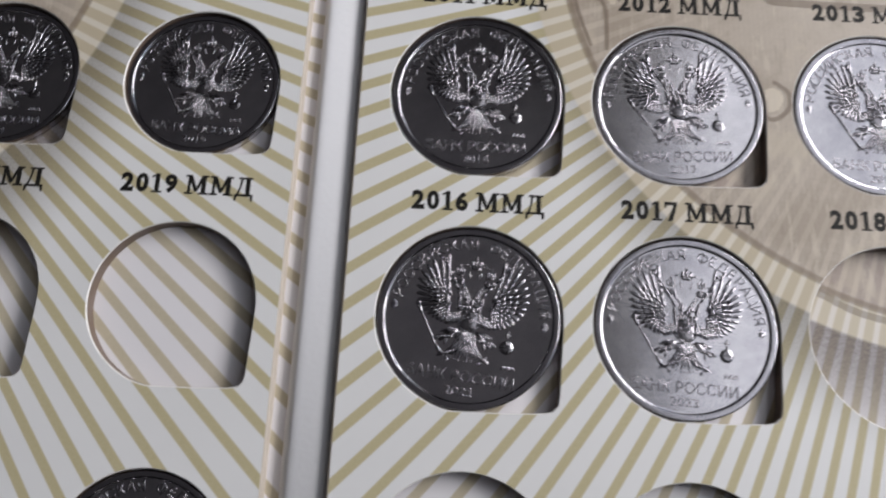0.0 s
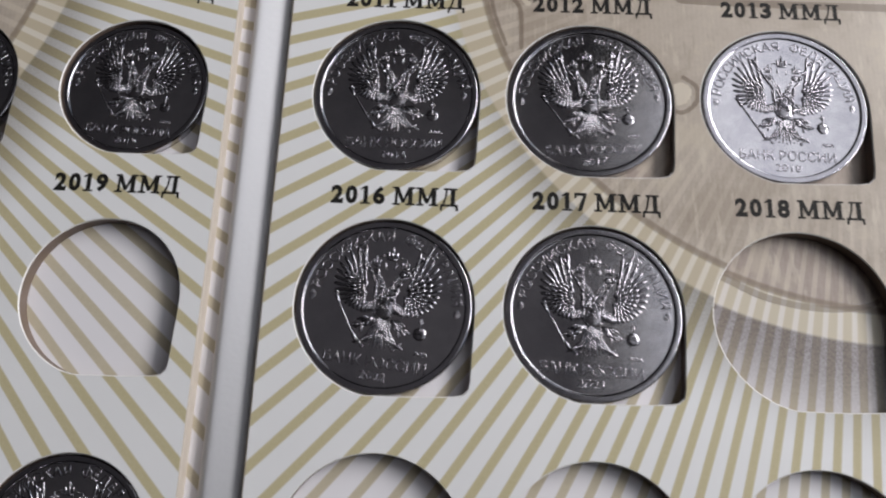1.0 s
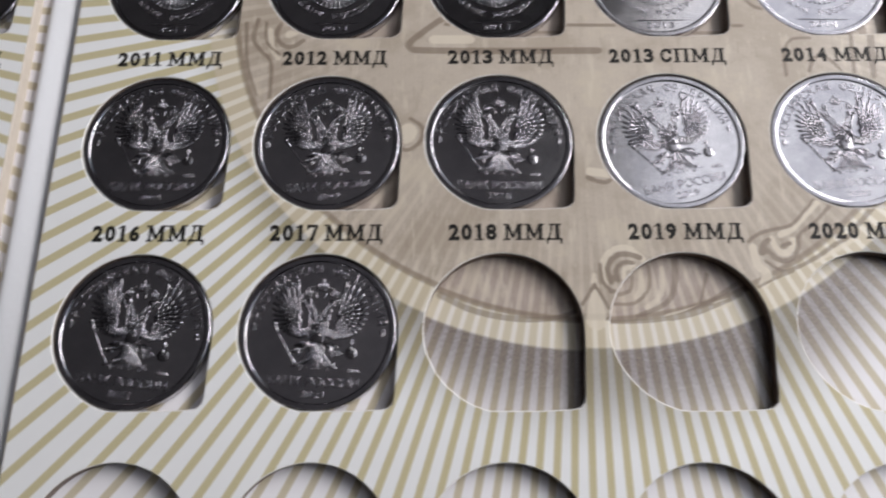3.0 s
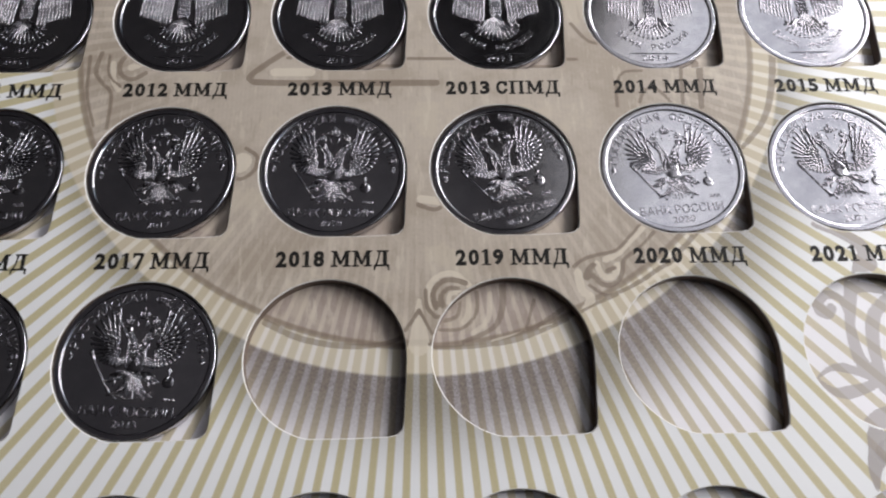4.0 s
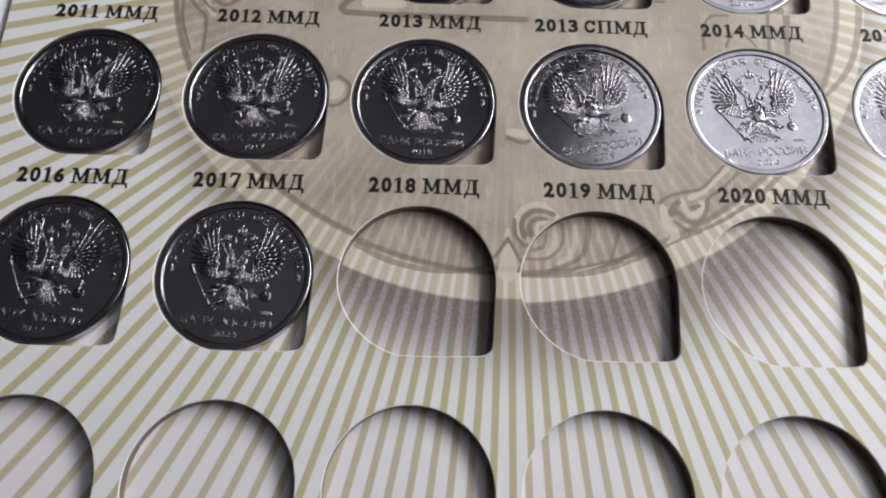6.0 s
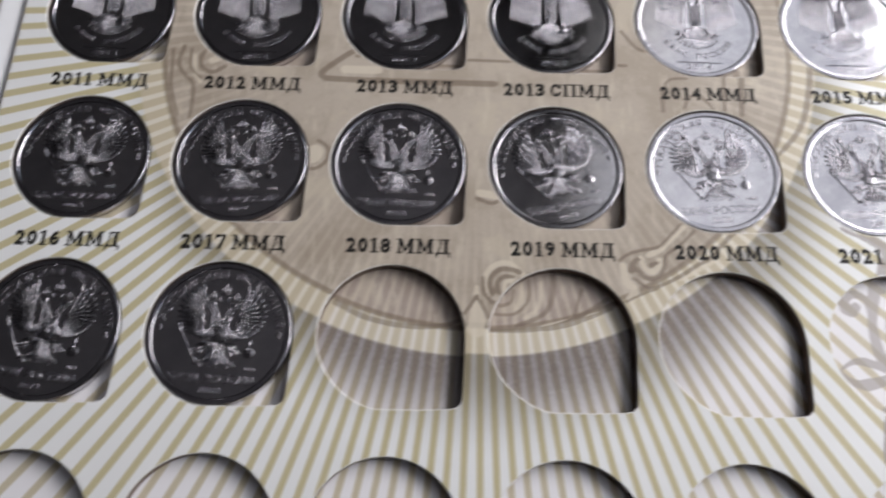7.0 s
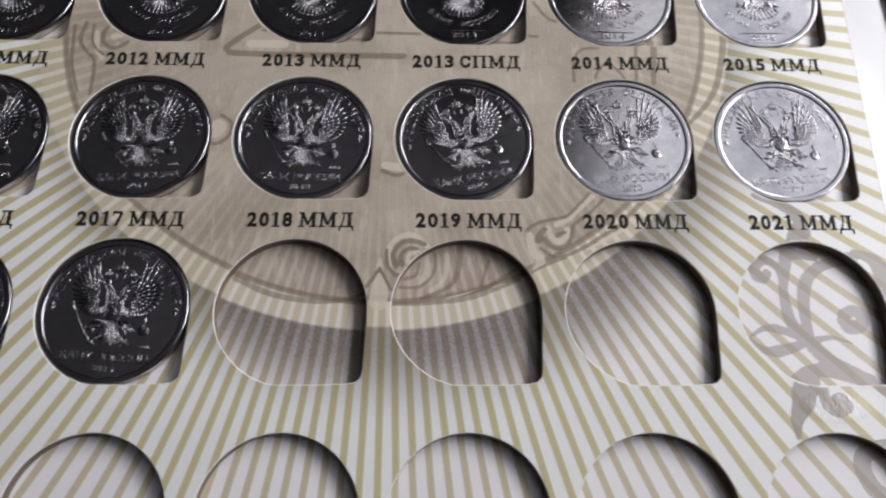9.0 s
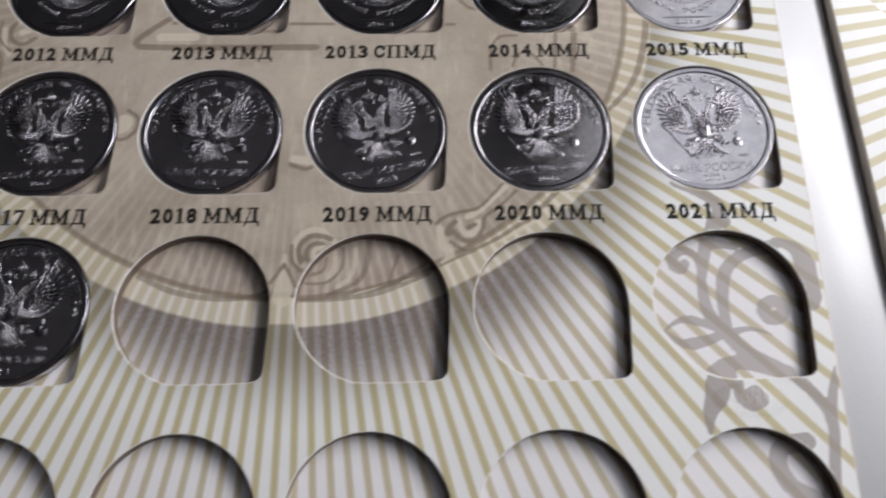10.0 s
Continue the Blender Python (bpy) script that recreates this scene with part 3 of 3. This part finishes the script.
def label_text(body, cx, foot_y, page):
    wide = {"М": 2.5, "Д": 2.35, "П": 2.15, "С": 1.85, " ": 0.45, "1": 1.1}
    lead = {"М": 0.30, "П": 0.30, "1": 0.30}
    trail = {"М": 0.34, "П": 0.34, "1": 0.34}
    total = sum(wide.get(c, 1.6) + lead.get(c, 0.14) + trail.get(c, 0.17) for c in body)
    k = (17.5 if len(body) == 8 else 19.3) / total
    x = -total / 2
    bm = bmesh.new()
    for c in body:
        x += lead.get(c, 0.14)
        w = wide.get(c, 1.6)
        if c != " ":
            g = glyph(c, x, 0, w, 2.62, 0.145)
            me = bpy.data.meshes.new("letter")
            g.to_mesh(me)
            g.free()
            bm.from_mesh(me)
            bpy.data.meshes.remove(me)
        x += w + trail.get(c, 0.17)
    for v in bm.verts:
        v.co.x = v.co.x * k + cx * MM
        v.co.y += (foot_y + 0.2) * MM
    part("label", bm, M_INK, page, "black printed year and mint letters")


for k, s in enumerate(("2011 ММД", "2012 ММД", "2013 ММД", "2013 СПМД", "2014 ММД", "2015 ММД")):
    label_text(s, COLS[k] + 0.6, 13.58, pages["right"])
for k in range(6):
    label_text("%d ММД" % (2016 + k), COLS[k] + 0.6, -16.77, pages["right"])
for s, cx, fy in (("2013 СПМД", -37.0, 13.9), ("2019 ММД", -37.2, -16.3), ("2013 ММД", -64.2, 13.9), ("2018 ММД", -64.4, -16.3)):
    label_text(s, cx, fy, pages["left"])


# ---- coins ----
def lathe(bm, prof, n=96):
    rings = []
    for r, z in prof:
        if r < 1e-9:
            rings.append([bm.verts.new((0, 0, z * MM))])
        else:
            rings.append([bm.verts.new((r * MM * math.cos(2 * math.pi * k / n), r * MM * math.sin(2 * math.pi * k / n), z * MM)) for k in range(n)])
    for a, b2 in zip(rings, rings[1:]):
        for k in range(n):
            j = (k + 1) % n
            if len(a) == 1:
                f = bm.faces.new([a[0], b2[k], b2[j]])
            elif len(b2) == 1:
                f = bm.faces.new([a[j], a[k], b2[0]])
            else:
                f = bm.faces.new([a[k], b2[k], b2[j], a[j]])
            f.smooth = True
    bmesh.ops.recalc_face_normals(bm, faces=bm.faces)


def feather(bm, x0, y0, x1, y1, w, h, base=0.0):
    """A raised tapering leaf from one point to the other, in mm."""
    ln = math.hypot(x1 - x0, y1 - y0) or 1e-6
    ux, uy = (x1 - x0) / ln, (y1 - y0) / ln
    prof = ((0.0, 0.25, 0.0), (0.10, 0.62, 0.9), (0.35, 0.92, 1.0), (0.65, 1.0, 1.0), (0.90, 0.72, 0.9), (1.0, 0.2, 0.0))
    rows = []
    for s, g, up in prof:
        px, py = x0 + ux * ln * s, y0 + uy * ln * s
        hw = w / 2 * g
        rows.append([bm.verts.new(((px - uy * o * hw) * MM, (py + ux * o * hw) * MM, (base + z * h * up) * MM)) for o, z in ((-1, 0), (-0.74, 0.62), (-0.46, 1.0), (0.46, 1.0), (0.74, 0.62), (1, 0))])
    for a, b2 in zip(rows, rows[1:]):
        for k in range(5):
            bm.faces.new([a[k], b2[k], b2[k + 1], a[k + 1]]).smooth = True
    bm.faces.new(rows[-1])
    bm.faces.new(list(reversed(rows[0])))


def knob(bm, x, y, r, h, base=0.0, n=10):
    rings = [[bm.verts.new(((x + r * g * math.cos(2 * math.pi * k / n)) * MM, (y + r * g * math.sin(2 * math.pi * k / n)) * MM, (base + z * h) * MM)) for k in range(n)] for g, z in ((1, 0), (0.80, 0.65), (0.52, 1.0))]
    for a, b2 in zip(rings, rings[1:]):
        for k in range(n):
            bm.faces.new([a[k], a[(k + 1) % n], b2[(k + 1) % n], b2[k]]).smooth = True
    bm.faces.new(rings[-1])


RELIEF = 0.58


def pens(bm, s):
    """Short calls for raised leaves and knobs at the scale s."""
    def F(a, b2, c, d, w, h, z=0.0):
        feather(bm, a * s, b2 * s, c * s, d * s, w * s, h * s * RELIEF, z * s * RELIEF)

    def K(a, b2, r, h, z=0.0):
        knob(bm, a * s, b2 * s, r * s, h * s * RELIEF, z * s * RELIEF)
    return F, K


def arms_wing(bm, s, m):
    F, K = pens(bm, s)
    cx, cy = 2.25, 1.75

    def reach(a):
        return 0.94 + 0.31 * math.sin(a)

    # rows of feathers fanned round the shoulder, the longest towards the raised tip
    for r0, r1, count, w, z, a0, a1 in ((2.75, 4.70, 16, 0.52, 0.0, 72, -78), (2.25, 3.45, 14, 0.50, 0.10, 70, -76), (1.65, 2.65, 12, 0.46, 0.18, 68, -72), (1.05, 1.95, 9, 0.42, 0.25, 64, -66), (0.45, 1.25, 6, 0.40, 0.31, 58, -60)):
        for k in range(count):
            u = k / (count - 1)
            a = radians(a0 + (a1 - a0) * u)
            bend = a + 0.16 * (1 - u) - 0.06
            p, q = r0 * reach(a), r1 * reach(bend)
            F(m * (cx + p * math.cos(a)), cy + p * math.sin(a), m * (cx + q * math.cos(bend)), cy + q * math.sin(bend), w, 0.30, z)
    # leading edge from the shoulder to the wing's tip
    for k in range(6):
        F(m * (1.25 + 0.47 * k), 2.45 + 0.72 * k, m * (1.70 + 0.47 * k), 3.16 + 0.74 * k, 0.36, 0.34, 0.16)


def arms_head(bm, s, m):
    F, K = pens(bm, s)
    # scaled neck curving out to the head
    for j in range(7):
        u = j / 6
        x, y = 0.30 + 0.35 * u + 0.75 * u * u, 1.5 + 2.1 * u
        for k in (-1, 0, 1):
            F(m * (x + 0.24 * k), y + 0.08 * k, m * (x + 0.24 * k + 0.10), y + 0.46, 0.25, 0.15, 0.02 * (1 - abs(k)))
    K(m * 1.65, 4.25, 0.48, 0.32, 0.04), F(m * 1.6, 4.45, m * 2.5, 4.45, 0.36, 0.26, 0.08), F(m * 2.25, 4.5, m * 2.85, 3.95, 0.22, 0.22, 0.06), F(m * 1.9, 4.05, m * 2.45, 3.7, 0.18, 0.2, 0.04)
    # ribbon from the head up to the middle crown
    F(m * 1.5, 6.15, m * 0.95, 6.45, 0.20, 0.2), F(m * 1.0, 6.4, m * 0.45, 6.1, 0.20, 0.2), F(m * 0.5, 4.6, m * 0.75, 5.6, 0.22, 0.2), F(m * 2.4, 5.3, m * 3.0, 4.9, 0.20, 0.2)


def arms_crown(bm, s, x, y, g):
    F, K = pens(bm, s * g)
    x, y = x / g, y / g
    for k in (-1, 0, 1):
        F(x + k * 0.5, y + 0.2, x + k * 0.75, y + 1.3, 0.6, 0.42)
    F(x - 0.9, y, x + 0.9, y, 0.42, 0.45), K(x, y + 1.5, 0.3, 0.4), F(x, y + 1.5, x, y + 2.1, 0.26, 0.3)


def arms_body(bm, s):
    F, K = pens(bm, s)
    rng = random.Random(5)
    for k in range(26):
        x, y = rng.uniform(-1.3, 1.3), rng.uniform(1.1, 2.7)
        F(x, y, x * 1.15, y - 0.7, 0.40, 0.36, 0.12)
    # shield with its rider
    F(0, 1.6, 0, -1.9, 2.4, 0.26)
    F(-1.25, 1.4, -1.15, -1.3, 0.22, 0.3, 0.2), F(1.25, 1.4, 1.15, -1.3, 0.22, 0.3, 0.2), F(-1.3, 1.4, 1.3, 1.4, 0.22, 0.3, 0.2), F(-1.2, -1.2, 0, -1.9, 0.22, 0.28, 0.2), F(1.2, -1.2, 0, -1.9, 0.22, 0.28, 0.2)
    K(0, 0.1, 0.4, 0.3, 0.3), F(-0.7, -0.7, 0.6, 0.9, 0.26, 0.3, 0.3), F(0.5, -0.8, -0.5, 0.2, 0.22, 0.3, 0.3), F(0.1, 0.4, 0.7, -0.7, 0.2, 0.3, 0.3), F(-0.2, 0.5, -0.8, 0.9, 0.18, 0.26, 0.3), F(-0.6, 0.2, -0.9, -0.9, 0.18, 0.24, 0.3), F(0.4, 0.9, 0.9, 0.2, 0.18, 0.24, 0.3)
    for m in (-1, 1):
        for k in range(5):
            F(m * (1.5 + 0.42 * k), -2.3 - 0.12 * k, m * (2.0 + 0.42 * k), -2.9 - 0.05 * k, 0.40, 0.42, 0.05)
            F(m * (0.9 + 0.32 * k), -3.9 - 0.16 * k, m * (1.3 + 0.34 * k), -4.5 - 0.10 * k, 0.34, 0.40, 0.05)
        for k in range(4):
            F(m * (1.35 + 0.3 * k), 0.6 - 0.12 * k, m * (1.45 + 0.36 * k), -1.0 - 0.1 * k, 0.36, 0.30, 0.05)
    for m in (-1, 1):
        F(m * 1.1, -1.6, m * 2.3, -2.8, 0.8, 0.42), F(m * 2.2, -2.6, m * 3.2, -3.3, 0.45, 0.40), F(m * 2.2, -2.7, m * 2.4, -3.7, 0.32, 0.36), F(m * 2.3, -2.6, m * 3.4, -2.7, 0.32, 0.36)
        for k in range(6):
            F(m * (0.4 + 0.3 * k), -1.8 + 0.05 * k, m * (0.9 + 0.45 * k), -2.9 + 0.12 * k, 0.32, 0.34, 0.06)
        # ribbons beside the tail
        F(m * 1.6, -4.4, m * 3.2, -5.1, 0.36, 0.28), F(m * 2.0, -5.1, m * 2.9, -4.3, 0.28, 0.26), K(m * 2.5, -4.8, 0.26, 0.3), F(m * 1.4, -3.6, m * 2.2, -4.6, 0.3, 0.3), F(m * 1.0, -3.4, m * 1.7, -4.9, 0.26, 0.3), K(m * 1.9, -5.3, 0.25, 0.3)


def arms_tail(bm, s):
    F, K = pens(bm, s)
    for k in range(9):
        a = radians(-90 + (k - 4) * 9)
        F(0.08 * (k - 4), -1.6, 3.1 * math.cos(a), -1.9 + (3.1 + 0.3 * (k % 2)) * math.sin(a), 0.30, 0.36, 0.05)
        K(3.2 * math.cos(a), -1.9 + 3.4 * math.sin(a), 0.13, 0.2)
    for k in range(5):
        a = radians(-90 + (k - 2) * 12)
        F(0.09 * (k - 2), -1.7, 1.7 * math.cos(a), -1.9 + 1.7 * math.sin(a), 0.34, 0.3, 0.16)


def arms_staff(bm, s):
    F, K = pens(bm, s)
    F(-5.9, 0.2, -3.1, -4.3, 0.28, 0.36), F(-5.6, -0.4, -6.3, 0.9, 0.5, 0.45), K(-6.2, 0.8, 0.36, 0.45), F(-3.4, -3.7, -2.7, -4.8, 0.5, 0.42)


def arms_globe(bm, s):
    F, K = pens(bm, s)
    K(4.9, -2.9, 0.9, 0.28), F(4.9, -2.0, 4.9, -0.9, 0.26, 0.36), F(4.5, -1.4, 5.3, -1.4, 0.24, 0.34), F(4.0, -2.9, 5.8, -2.9, 0.26, 0.3, 0.1), F(4.9, -2.0, 4.9, -2.9, 0.22, 0.3, 0.1)


def mint_mark(bm, s):
    F, K = pens(bm, s)
    for k in range(3):
        F(4.6 + k * 0.55, -5.6, 4.85 + k * 0.55, -5.0, 0.22, 0.2), F(4.85 + k * 0.55, -5.0, 5.1 + k * 0.55, -5.6, 0.22, 0.2)


NEW_PARTS = (("wing", lambda b, s: arms_wing(b, s, 1)), ("wing", lambda b, s: arms_wing(b, s, -1)), ("head", lambda b, s: arms_head(b, s, 1)), ("head", lambda b, s: arms_head(b, s, -1)),
             ("crown", lambda b, s: arms_crown(b, s, 0, 5.95, 0.78)), ("crown", lambda b, s: arms_crown(b, s, 1.85, 5.0, 0.62)), ("crown", lambda b, s: arms_crown(b, s, -1.85, 5.0, 0.62)),
             ("tail", arms_tail), ("staff", arms_staff), ("globe", arms_globe), ("mint_mark", mint_mark))


def old_wing(bm, s, m):
    F, K = pens(bm, s)
    for k in range(10):
        x = 1.9 + k * 0.52
        F(m * x, 4.0 + 0.15 * k, m * (x + 0.25 + 0.03 * k), -1.9 + 0.22 * k, 0.46, 0.30)
    for k in range(9):
        x = 1.8 + k * 0.52
        F(m * x, 5.4 + 0.1 * k, m * (x + 0.15), 1.2 + 0.2 * k, 0.48, 0.34, 0.12)
    for k in range(8):
        x = 1.7 + k * 0.52
        F(m * x, 6.3, m * (x + 0.1), 3.6, 0.48, 0.36, 0.22)


def old_head(bm, s, m):
    F, K = pens(bm, s)
    F(m * 0.5, 3.0, m * 1.2, 6.4, 1.2, 0.45), F(m * 1.0, 6.0, m * 2.6, 6.9, 0.8, 0.42), F(m * 2.4, 6.9, m * 3.2, 6.4, 0.35, 0.3)


def old_claw(bm, s, m):
    F, K = pens(bm, s)
    F(m * 1.0, -0.8, m * 2.7, -2.4, 0.8, 0.42), F(m * 2.6, -2.2, m * 3.9, -2.3, 0.4, 0.36), F(m * 2.6, -2.3, m * 3.3, -3.3, 0.36, 0.36), F(m * 2.5, -2.3, m * 2.3, -3.4, 0.34, 0.36), F(m * 2.6, -2.2, m * 3.6, -1.5, 0.34, 0.36)


def old_tail(bm, s):
    F, K = pens(bm, s)
    for k in range(11):
        a = radians(-90 + (k - 5) * 10)
        F(0.08 * (k - 5), -0.6, 4.3 * math.cos(a), -0.5 + 4.3 * math.sin(a), 0.46, 0.32)
        K(4.5 * math.cos(a), -0.5 + 4.5 * math.sin(a), 0.26, 0.3)
    for k in range(7):
        a = radians(-90 + (k - 3) * 12)
        F(0.08 * (k - 3), 0.2, 2.3 * math.cos(a), -0.4 + 2.3 * math.sin(a), 0.5, 0.34, 0.1)


def old_body(bm, s):
    F, K = pens(bm, s)
    for j in range(6):
        for k in range(5 - j % 2):
            x = -0.9 + k * 0.45 + 0.22 * (j % 2)
            F(x, 4.0 - j * 0.7, x, 3.1 - j * 0.7, 0.42, 0.4, 0.1)


def old_rule(bm, s):
    F, K = pens(bm, s)
    F(-4.4, -7.95, 4.4, -7.95, 0.16, 0.25)


OLD_PARTS = (("wing", lambda b, s: old_wing(b, s, 1)), ("wing", lambda b, s: old_wing(b, s, -1)), ("head", lambda b, s: old_head(b, s, 1)), ("head", lambda b, s: old_head(b, s, -1)),
             ("claw", lambda b, s: old_claw(b, s, 1)), ("claw", lambda b, s: old_claw(b, s, -1)), ("tail", old_tail), ("rule", old_rule))


def arc_text(body, radius, mid, span, size, inward=False):
    """Raised letters along an arc, degrees from the coin's right; inward letters stand on the arc's foot side."""
    bm = bmesh.new()
    n = len(body)
    for k, ch in enumerate(body):
        if ch == " ":
            continue
        u = (k + 0.5) / n - 0.5
        a = radians(mid + (u * span if inward else -u * span))
        g = text_mesh(ch, size * MM, 0.05 * MM, -0.034 * MM)
        rot_m = Matrix.Rotation(a + (math.pi / 2 if inward else -math.pi / 2), 4, "Z")
        base = radius + (size * 0.35 if inward else -size * 0.35)
        g.transform(Matrix.Translation((base * MM * math.cos(a), base * MM * math.sin(a), 0)) @ rot_m)
        me = bpy.data.meshes.new("letter")
        g.to_mesh(me)
        g.free()
        bm.from_mesh(me)
        bpy.data.meshes.remove(me)
    return bm


def line_text(body, y, width, size):
    bm = text_mesh(body, size * MM, 0.05 * MM, -0.034 * MM)
    a, b2 = extent(bm)
    s = width * MM / (b2 - a)
    for v in bm.verts:
        v.co.x = (v.co.x - (a + b2) / 2) * s
        v.co.y += y * MM
    return bm


def kept_mesh(name, bm, mats):
    me = bpy.data.meshes.new(name)
    bm.normal_update()
    bm.to_mesh(me)
    bm.free()
    for mt in mats:
        me.materials.append(mt)
    return me


coin_meshes = {}


def coin_mesh(kind, rad, what, year=""):
    key = (kind, rad, what, year)
    if key in coin_meshes:
        return coin_meshes[key]
    s = rad / 11.5
    bm = bmesh.new()
    th = 1.8 if rad > 11 else 1.5
    if what == "disc":
        f = th - 0.24
        lathe(bm, [(0, 0), (rad - 0.3, 0), (rad, 0.25), (rad, th - 0.22), (rad - 0.05, th - 0.07), (rad - 0.17, th), (rad - 0.20, th), (rad - 0.45 * s, th + 0.006), (rad - 0.75 * s, th), (rad - 0.78 * s, th - 0.004), (rad - 0.86 * s, th - 0.04), (rad - 0.92 * s, f + 0.03), (rad - 0.95 * s, f),
                   (rad - 1.08 * s, f), (rad * 0.5, f + 0.015), (0, f + 0.02)])
        for face in bm.faces:
            mid = face.calc_center_median() / MM
            if mid.z > th - 0.15 and math.hypot(mid.x, mid.y) > rad - 0.9 * s:
                face.material_index = 1
    elif what == "emblem":
        (arms_body if kind == "new" else old_body)(bm, s * 1.05)
    elif isinstance(what, int):
        (NEW_PARTS if kind == "new" else OLD_PARTS)[what][1](bm, s * 1.05)
    elif what == "legend":
        bm.free()
        bm = arc_text("РОССИЙСКАЯ ФЕДЕРАЦИЯ", 9.45 * s, 90, 167, 1.9 * s) if kind == "new" else arc_text("БАНК РОССИИ", 7.0 * s, 270, 118, 1.55 * s, True)
        if kind == "new":
            for m in (-1, 1):
                for a, b2, c, d in ((0, 0.7, 0, -0.7), (-0.5, 0, 0.5, 0), (-0.35, 0.4, 0.35, -0.4), (-0.35, -0.4, 0.35, 0.4)):
                    feather(bm, (m * 9.5 + a) * s, (0.2 + b2) * s, (m * 9.5 + c) * s, (0.2 + d) * s, 0.26 * s, 0.05)
    elif what == "bank":
        bm.free()
        bm = line_text("БАНК РОССИИ", -8.1 * s, 13.2 * s, 1.95 * s)
    elif what == "year":
        bm.free()
        bm = line_text(year, (-9.7 if kind == "new" else -9.75) * s, (3.5 if kind == "new" else 4.6) * s, 1.5 * s)
    mats = (M_COIN, M_RIM) if what == "disc" else (M_LETTER,) if what in ("legend", "bank", "year") else (M_RELIEF,)
    coin_meshes[key] = kept_mesh(str(what), bm, mats)
    return coin_meshes[key]


tilt_rng = random.Random(11)


def coin(cx, cy, rad, year, kind, label, turn=0.0):
    th = 1.8 if rad > 11 else 1.5
    root = tagged(new("coin"), label, "coin", "coins in the album")
    tx, ty = tilt_rng.uniform(-0.5, 0.5), tilt_rng.uniform(-0.5, 0.5)
    lift = rad * (abs(math.sin(radians(tx))) + abs(math.sin(radians(ty))))
    root.matrix_world = pose(cx * MM, cy * MM, (-DEPTH + lift + 0.02) * MM, tx, ty, turn)
    f = th - 0.24
    for what, z in (("disc", 0.0), ("emblem", f - 0.02), ("legend", f + 0.04), ("bank", f + 0.045), ("year", f + 0.045)):
        if what == "bank" and kind == "old":
            continue
        ob = new(what, coin_mesh(kind, rad, what, year if what == "year" else ""))
        ob.parent = root
        ob.location = (0, 0, z * MM)
        if what == "emblem":
            for k, (nm, _) in enumerate(NEW_PARTS if kind == "new" else OLD_PARTS):
                sub = new(nm, coin_mesh(kind, rad, k))
                sub.parent = ob


OLD = "nickel coin with the older spread wing emblem"
for k, yr in enumerate(("2011", "2012", "2013", "2013", "2014", "2015")):
    coin(COLS[k], ROWS[0], 11.5, yr, "old", OLD + ", dated " + yr, (-1.0, 1.0, 0.0, 1.0, -1.0, 0.7)[k])
for k in range(6):
    coin(COLS[k], 0.0, 11.5, str(2016 + k), "new", "shiny nickel coin with crowned arms, dated %d" % (2016 + k), (0.0, 3.4, -1.0, 11.5, 4.5, 3.6)[k])
for k, yr in enumerate(("2022", "2023")):
    coin(COLS[k], -Q, 11.5, yr, "new", "shiny nickel coin with crowned arms, dated " + yr, (-6.5, -3.0)[k])
coin(-37.2, 0.0, 10.25, "2019", "new", "small nickel coin with crowned arms, dated 2019", -2.5)
coin(-37.2 - P, 0.0, 10.25, "2018", "new", "small nickel coin with crowned arms, in the striped page")
coin(-37.2, Q, 10.25, "2013", "old", "small nickel coin with the older emblem")
coin(-37.2 - P, Q, 10.25, "2013", "old", "small nickel coin with the older emblem")
coin(-37.2, -2 * Q, 10.25, "2014", "new", "small dark nickel coin in the lowest row")


# ---- the room that closes the place ----
def structure(name, boxes, mt, label):
    bm = bmesh.new()
    for b2 in boxes:
        box(bm, *b2)
    ob = part(name, bm, mt, None)
    return tagged(ob, label, name.split("_")[0], "", "structure")


RX0, RX1, RY0, RY1, RZ0, RZ1 = -3.2, WIN_X, -2.2, 2.2, -0.75, 1.80
W = 0.15
structure("floor", [(RX0 - W, RX1 + W, RY0 - W, RY1 + W, RZ0 - 0.1, RZ0)], M_TABLE, "dark wooden floor of the room")
structure("ceiling", [(RX0 - W, RX1 + W, RY0 - W, RY1 + W, RZ1, RZ1 + 0.1)], M_CEIL, "plain painted ceiling of the room")
structure("wall_west", [(RX0 - W, RX0, RY0 - W, RY1 + W, RZ0, RZ1)], M_WALL, "plain painted wall")
structure("wall_south", [(RX0, RX1, RY0 - W, RY0, RZ0, RZ1)], M_WALL, "plain painted wall")
structure("wall_north", [(RX0, RX1, RY1, RY1 + W, RZ0, RZ1)], M_WALL, "plain painted wall")
structure("wall_east", [(RX1, RX1 + W, RY0 - W, WIN_Y0, RZ0, RZ1), (RX1, RX1 + W, WIN_Y1, RY1 + W, RZ0, RZ1), (RX1, RX1 + W, WIN_Y0, WIN_Y1, RZ0, WIN_Z0), (RX1, RX1 + W, WIN_Y0, WIN_Y1, WIN_Z1, RZ1)], M_WALL, "plain painted wall with a window opening")
tbl = tagged(new("table"), "dark wooden table under the album", "table")
bm = bmesh.new()
box(bm, -0.75, 0.38, -0.38, 0.38, -0.0325, -0.0075)
part("tabletop", bm, M_TABLE, tbl)
for sx in (-0.7, 0.33):
    for sy in (-0.33, 0.33):
        bm = bmesh.new()
        box(bm, sx - 0.025, sx + 0.025, sy - 0.025, sy + 0.025, RZ0, -0.0325)
        part("leg", bm, M_TABLE, tbl)
